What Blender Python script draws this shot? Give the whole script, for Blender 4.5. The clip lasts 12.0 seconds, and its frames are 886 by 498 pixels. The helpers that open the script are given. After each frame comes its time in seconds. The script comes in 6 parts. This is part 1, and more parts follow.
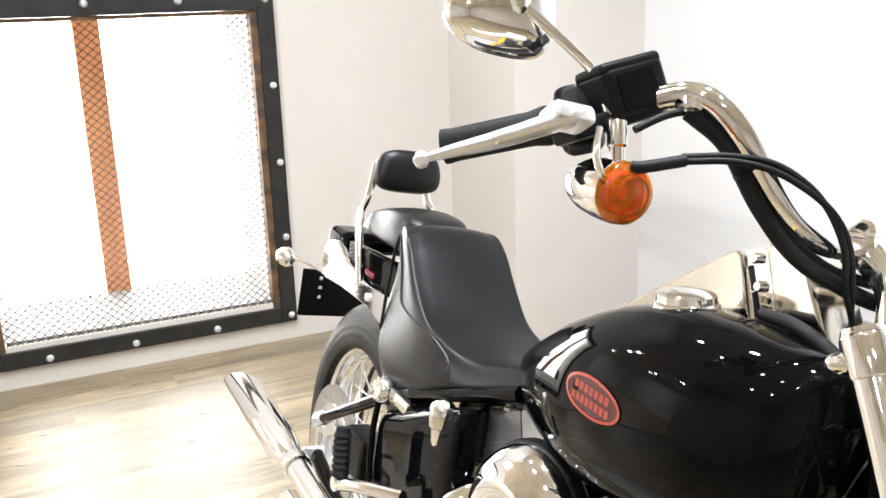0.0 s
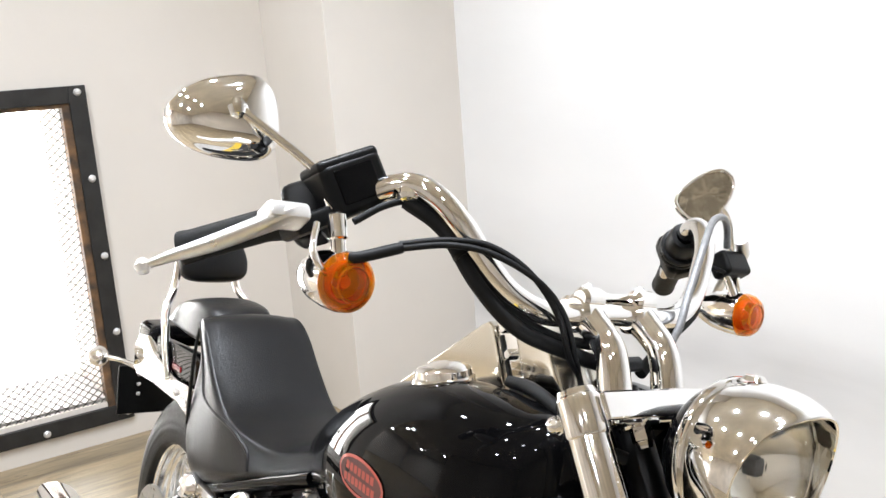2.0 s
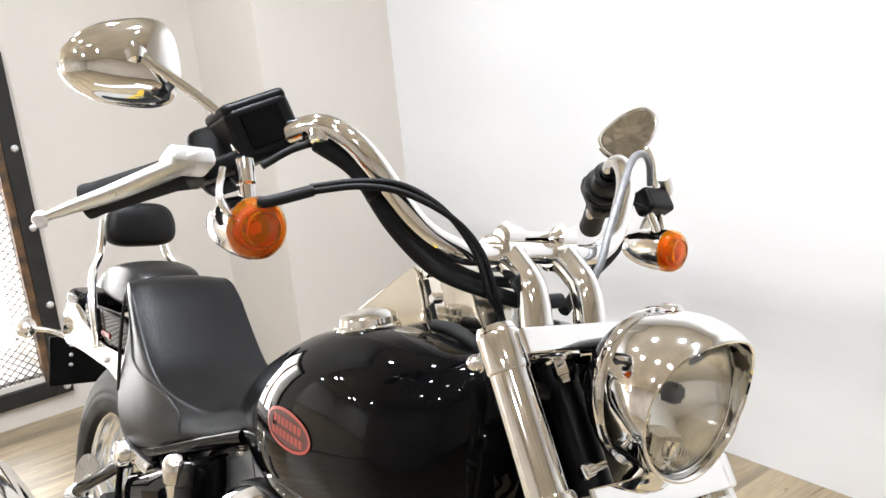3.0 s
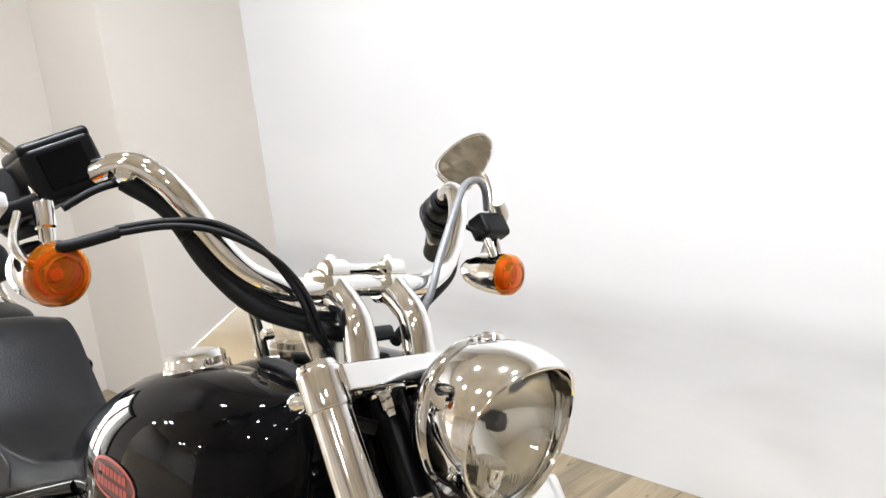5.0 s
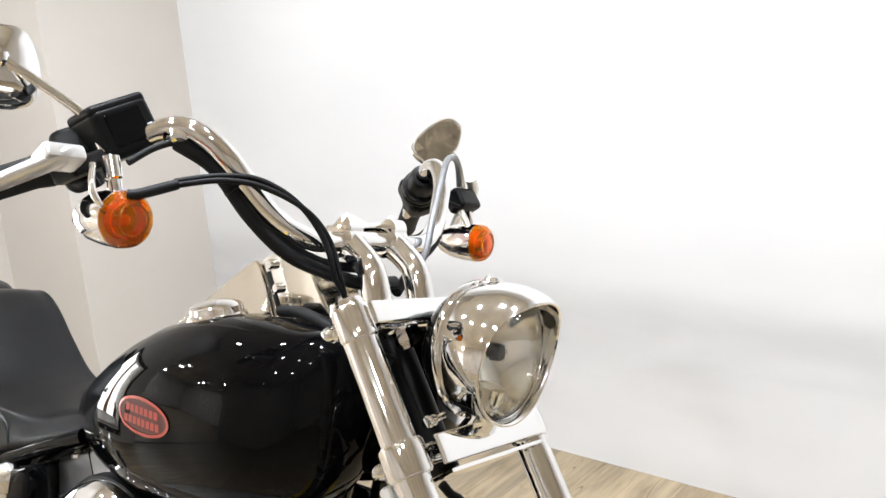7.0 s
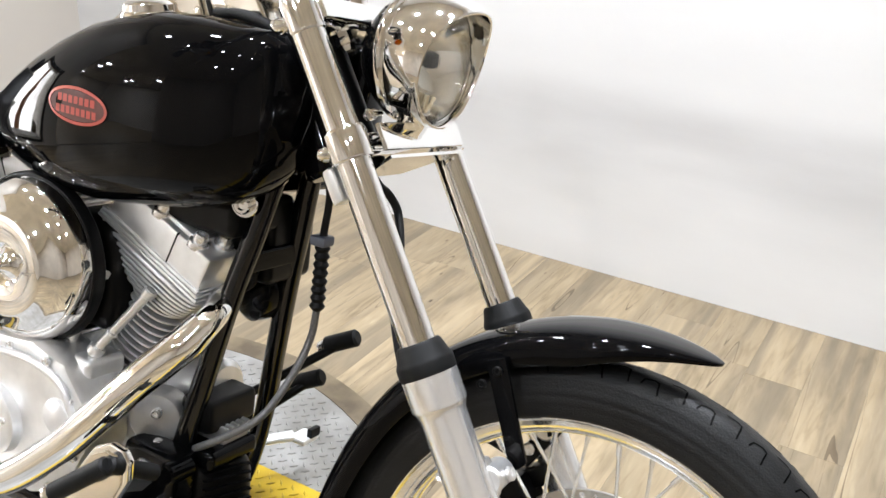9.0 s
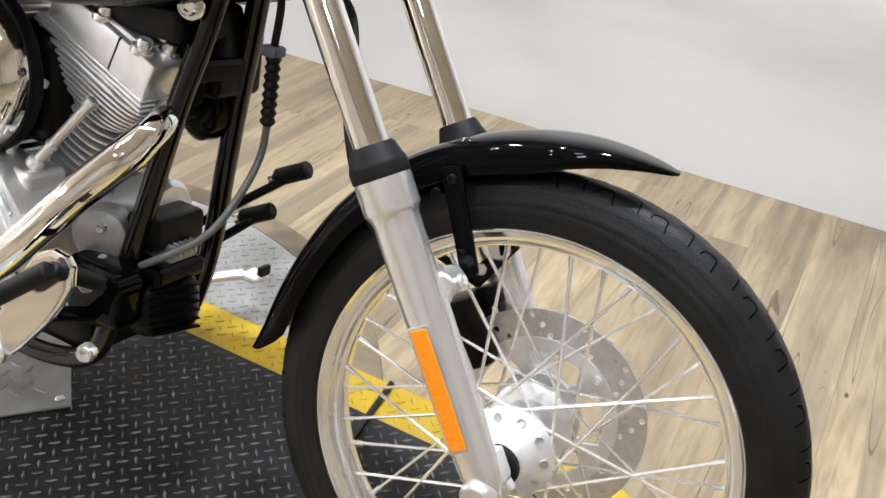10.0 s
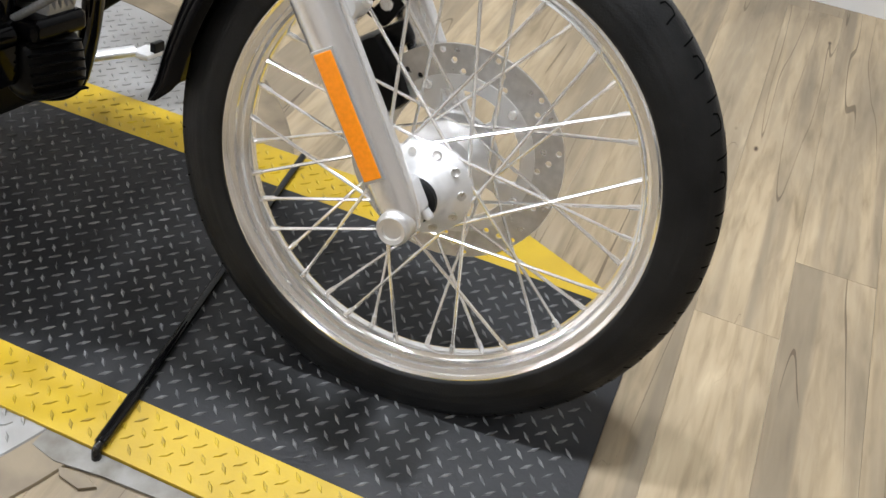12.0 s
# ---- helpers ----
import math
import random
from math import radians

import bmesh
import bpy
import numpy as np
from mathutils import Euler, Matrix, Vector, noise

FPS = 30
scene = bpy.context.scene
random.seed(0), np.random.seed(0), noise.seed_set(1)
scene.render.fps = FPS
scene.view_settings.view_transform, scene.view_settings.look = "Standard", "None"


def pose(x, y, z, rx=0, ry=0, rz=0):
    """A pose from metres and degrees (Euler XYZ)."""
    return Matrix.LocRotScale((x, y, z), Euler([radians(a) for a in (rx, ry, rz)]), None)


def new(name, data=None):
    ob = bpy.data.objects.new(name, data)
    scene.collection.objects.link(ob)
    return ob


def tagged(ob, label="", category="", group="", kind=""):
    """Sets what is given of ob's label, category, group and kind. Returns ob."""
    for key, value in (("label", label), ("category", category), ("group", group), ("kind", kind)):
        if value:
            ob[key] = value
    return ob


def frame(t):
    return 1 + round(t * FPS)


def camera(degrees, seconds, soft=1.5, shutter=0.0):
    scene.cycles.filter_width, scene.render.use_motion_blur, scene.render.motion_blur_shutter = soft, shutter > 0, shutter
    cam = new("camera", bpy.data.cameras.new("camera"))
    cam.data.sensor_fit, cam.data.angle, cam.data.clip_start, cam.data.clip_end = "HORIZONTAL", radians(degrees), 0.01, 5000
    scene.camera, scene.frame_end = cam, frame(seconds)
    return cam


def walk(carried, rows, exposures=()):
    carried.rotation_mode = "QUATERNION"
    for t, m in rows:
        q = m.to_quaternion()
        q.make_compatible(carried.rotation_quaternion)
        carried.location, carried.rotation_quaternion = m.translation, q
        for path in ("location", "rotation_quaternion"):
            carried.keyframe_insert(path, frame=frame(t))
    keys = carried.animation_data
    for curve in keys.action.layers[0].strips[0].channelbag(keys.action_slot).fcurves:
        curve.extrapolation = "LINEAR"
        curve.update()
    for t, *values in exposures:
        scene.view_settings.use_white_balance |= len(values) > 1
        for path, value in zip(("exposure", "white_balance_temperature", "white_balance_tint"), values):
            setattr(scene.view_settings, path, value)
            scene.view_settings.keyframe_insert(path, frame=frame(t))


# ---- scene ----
from mathutils.bvhtree import BVHTree
cam = camera(51.67, 12.0)
PATH = [
    (0.0, 0.0973, -0.6403, 1.3333, 74.422, 1.730, 64.838),
    (0.5, 0.1609, -0.6228, 1.3687, 78.184, 2.304, 62.099),
    (1.0, 0.1821, -0.5893, 1.3816, 79.575, 3.757, 58.046),
    (1.5, 0.1890, -0.5578, 1.3708, 79.308, 3.759, 56.611),
    (2.0, 0.1908, -0.5366, 1.3561, 78.248, 4.250, 55.846),
    (2.5, 0.1942, -0.5215, 1.3382, 76.472, 4.973, 54.038),
    (3.0, 0.2007, -0.5068, 1.3289, 75.572, 5.841, 52.098),
    (3.5, 0.2112, -0.4948, 1.3257, 75.391, 6.251, 49.926),
    (3.7, 0.2150, -0.4845, 1.3225, 75.352, 6.612, 48.704),
    (5.3, 0.2403, -0.4486, 1.3378, 76.195, 5.840, 44.238),
    (5.5, 0.2447, -0.4472, 1.3380, 76.667, 5.900, 44.326),
    (6.0, 0.2520, -0.4502, 1.3387, 77.063, 6.441, 43.674),
    (6.5, 0.2567, -0.5084, 1.3250, 75.600, 5.828, 42.985),
    (6.7, 0.2565, -0.5664, 1.3272, 76.713, 5.359, 40.596),
    (8.3, 0.2404, -0.8245, 1.2777, 68.899, -0.497, 31.818),
    (8.5, 0.2416, -0.8205, 1.2633, 67.756, -1.086, 31.395),
    (9.0, 0.2450, -0.8121, 1.2263, 64.582, -2.110, 30.989),
    (9.5, 0.2544, -0.8138, 1.1811, 61.087, -3.866, 30.288),
    (10.0, 0.2611, -0.8315, 1.1297, 57.868, -4.710, 29.100),
    (10.5, 0.2746, -0.8623, 1.0985, 56.235, -4.582, 26.351),
    (11.0, 0.2846, -0.8740, 1.0677, 53.295, -4.845, 25.205),
    (11.5, 0.2920, -0.8651, 1.0269, 49.918, -5.378, 24.297),
    (12.0, 0.2885, -0.8544, 1.0114, 47.829, -5.488, 23.098),
]
walk(cam, [(t, pose(x, y, z, rx, ry, rz)) for t, x, y, z, rx, ry, rz in PATH],
     exposures=[(0.0, 0.52), (0.7, 0.42), (1.5, 0.34), (3.5, 0.27), (6.5, 0.24), (8.5, 0.26), (9.5, 0.12), (10.5, -0.1), (12.0, -0.28)])

# ---- light ----
world = bpy.data.worlds.new("sky")
scene.world = world
world.use_nodes = True
wn = world.node_tree
sky = wn.nodes.new("ShaderNodeTexSky")
sky.sky_type = "NISHITA"
sky.sun_disc = False
sky.sun_elevation, sky.sun_rotation = radians(40), radians(250)
wn.links.new(sky.outputs["Color"], wn.nodes["Background"].inputs["Color"])
wn.nodes["Background"].inputs["Strength"].default_value = 0.1

CEILING_Z = 3.3
LAMP_TINT = (0.93, 0.985, 1.08)


def ceiling_lamp(x, y, watts, spread=180, size=0.16, z=CEILING_Z - 0.04):
    """A round downlight lamp just under the ceiling."""
    lamp = bpy.data.lights.new("downlight", "AREA")
    lamp.shape, lamp.size, lamp.energy, lamp.color, lamp.spread = "DISK", size, watts, LAMP_TINT, radians(spread)
    new("downlight", lamp).matrix_world = pose(x, y, z)


# The lamp at (-2.6, -0.5) is added to brighten the pillar; its place is assumed.
for lamp_spec in ((-1.7, 0.2, 28, 120), (-0.5, 0.45, 36, 120), (0.3, 0.5, 13, 65), (-1.9, -1.1, 22), (-0.7, -1.2, 14), (0.5, -1.3, 5),
                  (1.7, -1.2, 10), (-2.6, -0.5, 15), (-0.4, -2.8, 42), (1.2, -2.8, 30),
                  (-6.6, -3.6, 130, 180, 0.22), (-7.6, -3.9, 130, 180, 0.22), (-8.0, -7.2, 130, 180, 0.22), (-9.0, -7.7, 130, 180, 0.22), (-5.0, -6.2, 110, 180, 0.22), (-11.0, -5.0, 130, 180, 0.22)):
    ceiling_lamp(*lamp_spec)


# ---- materials ----
def material(name, base, rough=0.5, metal=0.0, grain=0.0, scale=40.0, bump=0.0, bump_scale=200.0, coat=0.0, rough_var=0.0, stretch=(1, 1, 1),
             tones=None, spec=0.5):
    """A principled material with noise in colour, gloss and relief. tones: a second colour that the coarse noise mixes in."""
    mat = bpy.data.materials.new(name)
    mat.use_nodes = True
    nt = mat.node_tree
    bsdf = nt.nodes["Principled BSDF"]
    bsdf.inputs["Base Color"].default_value = (*base, 1)
    bsdf.inputs["Roughness"].default_value = rough
    bsdf.inputs["Metallic"].default_value = metal
    bsdf.inputs["Coat Weight"].default_value = coat
    bsdf.inputs["Coat Roughness"].default_value = 0.03
    bsdf.inputs["Specular IOR Level"].default_value = spec
    geo = nt.nodes.new("ShaderNodeTexCoord")
    mapping = nt.nodes.new("ShaderNodeMapping")
    mapping.inputs["Scale"].default_value = stretch
    nt.links.new(geo.outputs["Object"], mapping.inputs["Vector"])

    def noise_node(sc, detail=4.0):
        n = nt.nodes.new("ShaderNodeTexNoise")
        n.inputs["Scale"].default_value, n.inputs["Detail"].default_value = sc, detail
        nt.links.new(mapping.outputs["Vector"], n.inputs["Vector"])
        return n

    if grain or tones:
        coarse = noise_node(scale)
        mix = nt.nodes.new("ShaderNodeMix")
        mix.data_type = "RGBA"
        other = tones or tuple(min(1, c * (1 - grain)) for c in base)
        mix.inputs[6].default_value, mix.inputs[7].default_value = (*base, 1), (*other, 1)
        ramp = nt.nodes.new("ShaderNodeMapRange")
        ramp.inputs["From Min"].default_value, ramp.inputs["From Max"].default_value = 0.35, 0.65
        nt.links.new(coarse.outputs["Fac"], ramp.inputs["Value"])
        nt.links.new(ramp.outputs["Result"], mix.inputs[0])
        nt.links.new(mix.outputs[2], bsdf.inputs["Base Color"])
    if rough_var:
        n = noise_node(scale * 0.6)
        mr = nt.nodes.new("ShaderNodeMapRange")
        mr.inputs["To Min"].default_value, mr.inputs["To Max"].default_value = max(0.0, rough - rough_var), rough + rough_var
        nt.links.new(n.outputs["Fac"], mr.inputs["Value"])
        nt.links.new(mr.outputs["Result"], bsdf.inputs["Roughness"])
    if bump:
        n = noise_node(bump_scale, 6.0)
        b = nt.nodes.new("ShaderNodeBump")
        b.inputs["Strength"].default_value, b.inputs["Distance"].default_value = bump, 0.002
        nt.links.new(n.outputs["Fac"], b.inputs["Height"])
        nt.links.new(b.outputs["Normal"], bsdf.inputs["Normal"])
    return mat


CHROME = material("chrome", (0.93, 0.925, 0.915), 0.05, 1.0, rough_var=0.025, scale=30)
ALLOY = material("brushed_alloy", (0.85, 0.848, 0.84), 0.3, 0.85, grain=0.08, scale=60, rough_var=0.06, bump=0.08, bump_scale=500, stretch=(1, 1, 0.15))
LEGALLOY = material("polished_leg_alloy", (0.92, 0.918, 0.912), 0.24, 0.84, grain=0.02, scale=12, rough_var=0.03, bump=0.02, bump_scale=500)
CAST = material("cast_alloy", (0.86, 0.86, 0.858), 0.36, 0.65, grain=0.15, scale=35, rough_var=0.1, bump=0.2, bump_scale=600)
STEEL = material("spoke_steel", (0.92, 0.92, 0.917), 0.18, 0.78, rough_var=0.06, scale=80)
MATTE = material("matte_cast_alloy", (0.84, 0.84, 0.838), 0.38, 0.82, grain=0.12, scale=30, rough_var=0.1, bump=0.15, bump_scale=500)
GREYCAST = material("grey_cast_alloy", (0.5, 0.5, 0.495), 0.42, 0.7, grain=0.2, scale=30, rough_var=0.1, bump=0.2, bump_scale=400)
# Chrome with the tan of its mirrored surroundings put into the base colour.
TANCHROME = material("tan_tinted_chrome", (0.66, 0.625, 0.555), 0.1, 1.0, rough_var=0.04, scale=25)
RIM = material("polished_rim", (0.96, 0.96, 0.958), 0.13, 0.93, rough_var=0.05, scale=40)
DISC = material("brake_steel", (0.66, 0.65, 0.63), 0.3, 0.9, grain=0.15, scale=90, rough_var=0.08)
PAINT = material("black_paint", (0.002, 0.002, 0.0022), 0.03, 0.0, coat=0.0, rough_var=0.012, scale=12, spec=0.12)
GLOSS = material("gloss_frame_paint", (0.003, 0.003, 0.0032), 0.06, 0.0, rough_var=0.02, scale=20, spec=0.5)
SATIN = material("satin_black", (0.004, 0.004, 0.004), 0.34, 0.0, grain=0.3, rough_var=0.1, scale=40, bump=0.06, bump_scale=500, spec=0.15)
RUBBER = material("rubber", (0.007, 0.007, 0.007), 0.55, 0.0, grain=0.3, rough_var=0.1, scale=50, bump=0.15, bump_scale=700, spec=0.18)
TYRE = material("tyre_rubber", (0.005, 0.005, 0.0052), 0.45, 0.0, grain=0.35, tones=(0.011, 0.011, 0.0108), rough_var=0.12, scale=18, bump=0.3, bump_scale=420, spec=0.25)
LEATHER = material("black_leather", (0.0045, 0.0045, 0.0048), 0.32, 0.0, grain=0.2, rough_var=0.07, scale=18, bump=0.28, bump_scale=420, spec=0.28)
REFLECTOR = material("amber_reflector", (1.0, 0.3, 0.008), 0.2, 0.0, grain=0.12, scale=200, coat=0.5)
EMBER = material("deep_amber", (0.8, 0.13, 0.002), 0.25, 0.0, coat=0.3)
RED = material("painted_red_reflection", (0.2, 0.008, 0.014), 0.12, 0.0, coat=0.6)
EMBLEM = material("emblem_red", (0.4, 0.06, 0.04), 0.3, 0.0, grain=0.15, scale=80)
EMBLEMDARK = material("emblem_dark_red", (0.07, 0.012, 0.01), 0.35, 0.0, grain=0.2, scale=80)
WALL = material("white_wall_paint", (0.74, 0.735, 0.725), 0.6, 0.0, grain=0.07, scale=1.3, stretch=(0.6, 1, 1.6), bump=0.12, bump_scale=60)
# Grey belt low on the wall, strongest near z 0.45, broken up by noise.
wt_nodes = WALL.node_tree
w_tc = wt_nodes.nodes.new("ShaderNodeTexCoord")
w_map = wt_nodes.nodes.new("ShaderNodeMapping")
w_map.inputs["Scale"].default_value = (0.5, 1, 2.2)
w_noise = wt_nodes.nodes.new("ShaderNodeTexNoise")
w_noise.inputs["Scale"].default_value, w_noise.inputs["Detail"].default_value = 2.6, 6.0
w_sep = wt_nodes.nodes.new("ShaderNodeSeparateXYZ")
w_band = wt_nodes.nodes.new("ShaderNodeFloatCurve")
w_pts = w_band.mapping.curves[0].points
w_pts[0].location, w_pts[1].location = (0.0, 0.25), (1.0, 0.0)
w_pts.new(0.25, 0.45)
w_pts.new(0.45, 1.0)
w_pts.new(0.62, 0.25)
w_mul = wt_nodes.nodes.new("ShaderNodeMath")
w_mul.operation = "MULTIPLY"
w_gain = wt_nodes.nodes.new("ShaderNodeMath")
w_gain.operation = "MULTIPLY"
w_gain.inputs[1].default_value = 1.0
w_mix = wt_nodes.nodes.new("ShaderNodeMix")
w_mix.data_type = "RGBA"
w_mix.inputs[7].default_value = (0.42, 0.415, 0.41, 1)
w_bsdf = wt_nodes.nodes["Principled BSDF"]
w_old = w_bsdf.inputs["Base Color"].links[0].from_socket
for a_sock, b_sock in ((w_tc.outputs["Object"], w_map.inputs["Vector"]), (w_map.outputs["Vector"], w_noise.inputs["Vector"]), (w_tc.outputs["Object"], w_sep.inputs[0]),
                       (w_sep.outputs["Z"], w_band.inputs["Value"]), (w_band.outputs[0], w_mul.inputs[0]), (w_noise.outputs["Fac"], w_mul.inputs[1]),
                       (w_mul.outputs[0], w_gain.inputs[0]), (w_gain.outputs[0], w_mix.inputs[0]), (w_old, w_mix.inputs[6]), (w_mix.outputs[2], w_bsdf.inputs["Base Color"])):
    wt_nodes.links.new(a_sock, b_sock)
CREAM = material("cream_wall_paint", (0.66, 0.62, 0.565), 0.6, 0.0, grain=0.06, scale=1.5, bump=0.12, bump_scale=60)
DARKWALL = material("far_wall_paint", (0.66, 0.6, 0.52), 0.7, 0.0, grain=0.25, scale=0.8)
ENDWALL = material("pale_end_wall_paint", (0.68, 0.62, 0.54), 0.7, 0.0, grain=0.12, scale=0.8)
CEIL = material("pale_ceiling_paint", (0.86, 0.8, 0.68), 0.8, 0.0, grain=0.2, scale=0.9)
FRAME_STEEL = material("black_steel", (0.025, 0.024, 0.023), 0.5, 0.2, grain=0.4, scale=15, bump=0.2, bump_scale=90)
RUST = material("rusty_steel", (0.05, 0.035, 0.025), 0.7, 0.2, tones=(0.2, 0.11, 0.05), scale=16, bump=0.3, bump_scale=120)
BLUEGREY = material("blue_grey_plastic", (0.09, 0.1, 0.13), 0.4, 0.0, grain=0.15, scale=60, bump=0.05, bump_scale=500)
GREYCABLE = material("grey_braided_cable", (0.17, 0.17, 0.17), 0.4, 0.3, grain=0.3, scale=300, bump=0.3, bump_scale=900)
MESHWIRE = material("mesh_steel", (0.07, 0.06, 0.05), 0.55, 0.3, grain=0.4, scale=20)
REVEAL = material("reveal_paint", (0.3, 0.29, 0.28), 0.6, 0.0, grain=0.05, scale=4)
POSTWOOD = material("orange_post", (0.75, 0.34, 0.14), 0.6, 0.0, tones=(0.6, 0.24, 0.1), scale=14, stretch=(1, 1, 0.2))
BLACKPLATE = material("black_tread_plate", (0.008, 0.008, 0.0084), 0.4, 0.0, tones=(0.02, 0.0201, 0.0205), scale=7, rough_var=0.14, bump=0.25, bump_scale=160, spec=0.3)
YELLOW = material("yellow_floor_paint", (0.46, 0.31, 0.006), 0.45, 0.0, tones=(0.37, 0.24, 0.008), scale=9, rough_var=0.1, bump=0.2, bump_scale=200)
SIPE = material("tread_groove_black", (0.001, 0.001, 0.001), 0.8, spec=0.05)
LUG = material("worn_black_lug", (0.07, 0.07, 0.072), 0.25, 0.0, tones=(0.17, 0.17, 0.168), scale=30, rough_var=0.1, bump=0.2, bump_scale=300, spec=0.7)
YELLOWLUG = material("worn_yellow_lug", (0.48, 0.33, 0.01), 0.4, 0.0, tones=(0.26, 0.18, 0.02), scale=40, rough_var=0.1)
TARNISHED = material("tarnished_plate", (0.2, 0.19, 0.17), 0.45, 0.3, tones=(0.11, 0.098, 0.075), scale=25, rough_var=0.15, bump=0.3, bump_scale=120)
WORNRIM = material("worn_brown_rim", (0.2, 0.155, 0.095), 0.5, 0.0, tones=(0.085, 0.063, 0.038), scale=9, rough_var=0.15, bump=0.4, bump_scale=60)
SILVERPLATE = material("silver_tread_plate", (0.33, 0.322, 0.308), 0.42, 0.3, tones=(0.24, 0.23, 0.213), scale=11, rough_var=0.1, bump=0.15, bump_scale=180)


def glass_material(name, tint=(1, 1, 1), rough=0.02):
    mat = bpy.data.materials.new(name)
    mat.use_nodes = True
    b = mat.node_tree.nodes["Principled BSDF"]
    b.inputs["Base Color"].default_value = (*tint, 1)
    b.inputs["Roughness"].default_value = rough
    b.inputs["Transmission Weight"].default_value = 1.0
    b.inputs["IOR"].default_value = 1.45
    return mat


GLASS = glass_material("headlight_glass", (0.97, 0.97, 0.94), 0.06)
gn = GLASS.node_tree
wave = gn.nodes.new("ShaderNodeTexWave")
wave.bands_direction = "Y"
wave.inputs["Scale"].default_value, wave.inputs["Distortion"].default_value = 60.0, 0.8
gtc = gn.nodes.new("ShaderNodeTexCoord")
gbump = gn.nodes.new("ShaderNodeBump")
gbump.inputs["Strength"].default_value, gbump.inputs["Distance"].default_value = 0.035, 0.001
gn.links.new(gtc.outputs["Object"], wave.inputs["Vector"])
gn.links.new(wave.outputs["Fac"], gbump.inputs["Height"])
gn.links.new(gbump.outputs["Normal"], gn.nodes["Principled BSDF"].inputs["Normal"])
AMBERGLASS = glass_material("amber_glass", (1.0, 0.33, 0.002), 0.02)
AMBERGLASS.node_tree.nodes["Principled BSDF"].inputs["Transmission Weight"].default_value = 0.9
BOWLWHITE = material("frosted_bowl", (0.95, 0.95, 0.94), 0.3, 0.0, rough_var=0.1)
MIRROR = material("mirror_glass", (0.92, 0.9, 0.86), 0.01, 1.0)

DAY = bpy.data.materials.new("daylight_backdrop")
DAY.use_nodes = True
dn = DAY.node_tree
emit = dn.nodes.new("ShaderNodeEmission")
emit.inputs["Color"].default_value, emit.inputs["Strength"].default_value = (1.0, 0.995, 0.985, 1), 17.0
dn.links.new(emit.outputs["Emission"], dn.nodes["Material Output"].inputs["Surface"])


def wood_material():
    """Weathered vinyl planks: grain along the plank, knots, a tone of its own for each plank."""
    mat = bpy.data.materials.new("wood_plank")
    mat.use_nodes = True
    nt = mat.node_tree
    bsdf = nt.nodes["Principled BSDF"]
    tc = nt.nodes.new("ShaderNodeTexCoord")
    info = nt.nodes.new("ShaderNodeObjectInfo")
    geo = nt.nodes.new("ShaderNodeNewGeometry")
    shift = nt.nodes.new("ShaderNodeVectorMath")
    shift.operation = "ADD"
    addr = nt.nodes.new("ShaderNodeMath")
    addr.operation = "ADD"
    nt.links.new(info.outputs["Random"], addr.inputs[0])
    nt.links.new(geo.outputs["Random Per Island"], addr.inputs[1])
    mul = nt.nodes.new("ShaderNodeMath")
    mul.operation = "MULTIPLY"
    mul.inputs[1].default_value = 37.0
    nt.links.new(addr.outputs[0], mul.inputs[0])
    comb = nt.nodes.new("ShaderNodeCombineXYZ")
    nt.links.new(mul.outputs[0], comb.inputs[0])
    nt.links.new(mul.outputs[0], comb.inputs[1])
    nt.links.new(tc.outputs["Object"], shift.inputs[0])
    nt.links.new(comb.outputs[0], shift.inputs[1])

    def noise_at(scale, stretch, detail=5.0, dist=0.0):
        mp = nt.nodes.new("ShaderNodeMapping")
        mp.inputs["Scale"].default_value = stretch
        nt.links.new(shift.outputs[0], mp.inputs["Vector"])
        n = nt.nodes.new("ShaderNodeTexNoise")
        n.inputs["Scale"].default_value, n.inputs["Detail"].default_value, n.inputs["Distortion"].default_value = scale, detail, dist
        nt.links.new(mp.outputs["Vector"], n.inputs["Vector"])
        return n

    fine = noise_at(70, (1, 0.12, 1), 10, 0.6)
    broad = noise_at(8.0, (1, 0.3, 1), 9, 1.2)
    ramp = nt.nodes.new("ShaderNodeValToRGB")
    els = ramp.color_ramp.elements
    els[0].position, els[0].color = 0.26, (0.12, 0.088, 0.05, 1)
    els[1].position, els[1].color = 0.76, (0.47, 0.375, 0.24, 1)
    for at, col in ((0.42, (0.245, 0.188, 0.114, 1)), (0.52, (0.308, 0.238, 0.148, 1)), (0.62, (0.342, 0.27, 0.172, 1))):
        ramp.color_ramp.elements.new(at).color = col
    mix1 = nt.nodes.new("ShaderNodeMath")
    mix1.operation = "MULTIPLY_ADD"
    mix1.inputs[1].default_value = 0.52
    half = nt.nodes.new("ShaderNodeMath")
    half.operation = "MULTIPLY"
    half.inputs[1].default_value = 0.48
    nt.links.new(broad.outputs["Fac"], half.inputs[0])
    nt.links.new(fine.outputs["Fac"], mix1.inputs[0])
    nt.links.new(half.outputs[0], mix1.inputs[2])
    nt.links.new(mix1.outputs[0], ramp.inputs["Fac"])
    # tone per plank
    tone = nt.nodes.new("ShaderNodeMapRange")
    tone.inputs["To Min"].default_value, tone.inputs["To Max"].default_value = 0.82, 1.12
    frac = nt.nodes.new("ShaderNodeMath")
    frac.operation = "FRACT"
    nt.links.new(addr.outputs[0], frac.inputs[0])
    nt.links.new(frac.outputs[0], tone.inputs["Value"])
    scaled = nt.nodes.new("ShaderNodeVectorMath")
    scaled.operation = "SCALE"
    nt.links.new(ramp.outputs["Color"], scaled.inputs[0])
    nt.links.new(tone.outputs["Result"], scaled.inputs["Scale"])
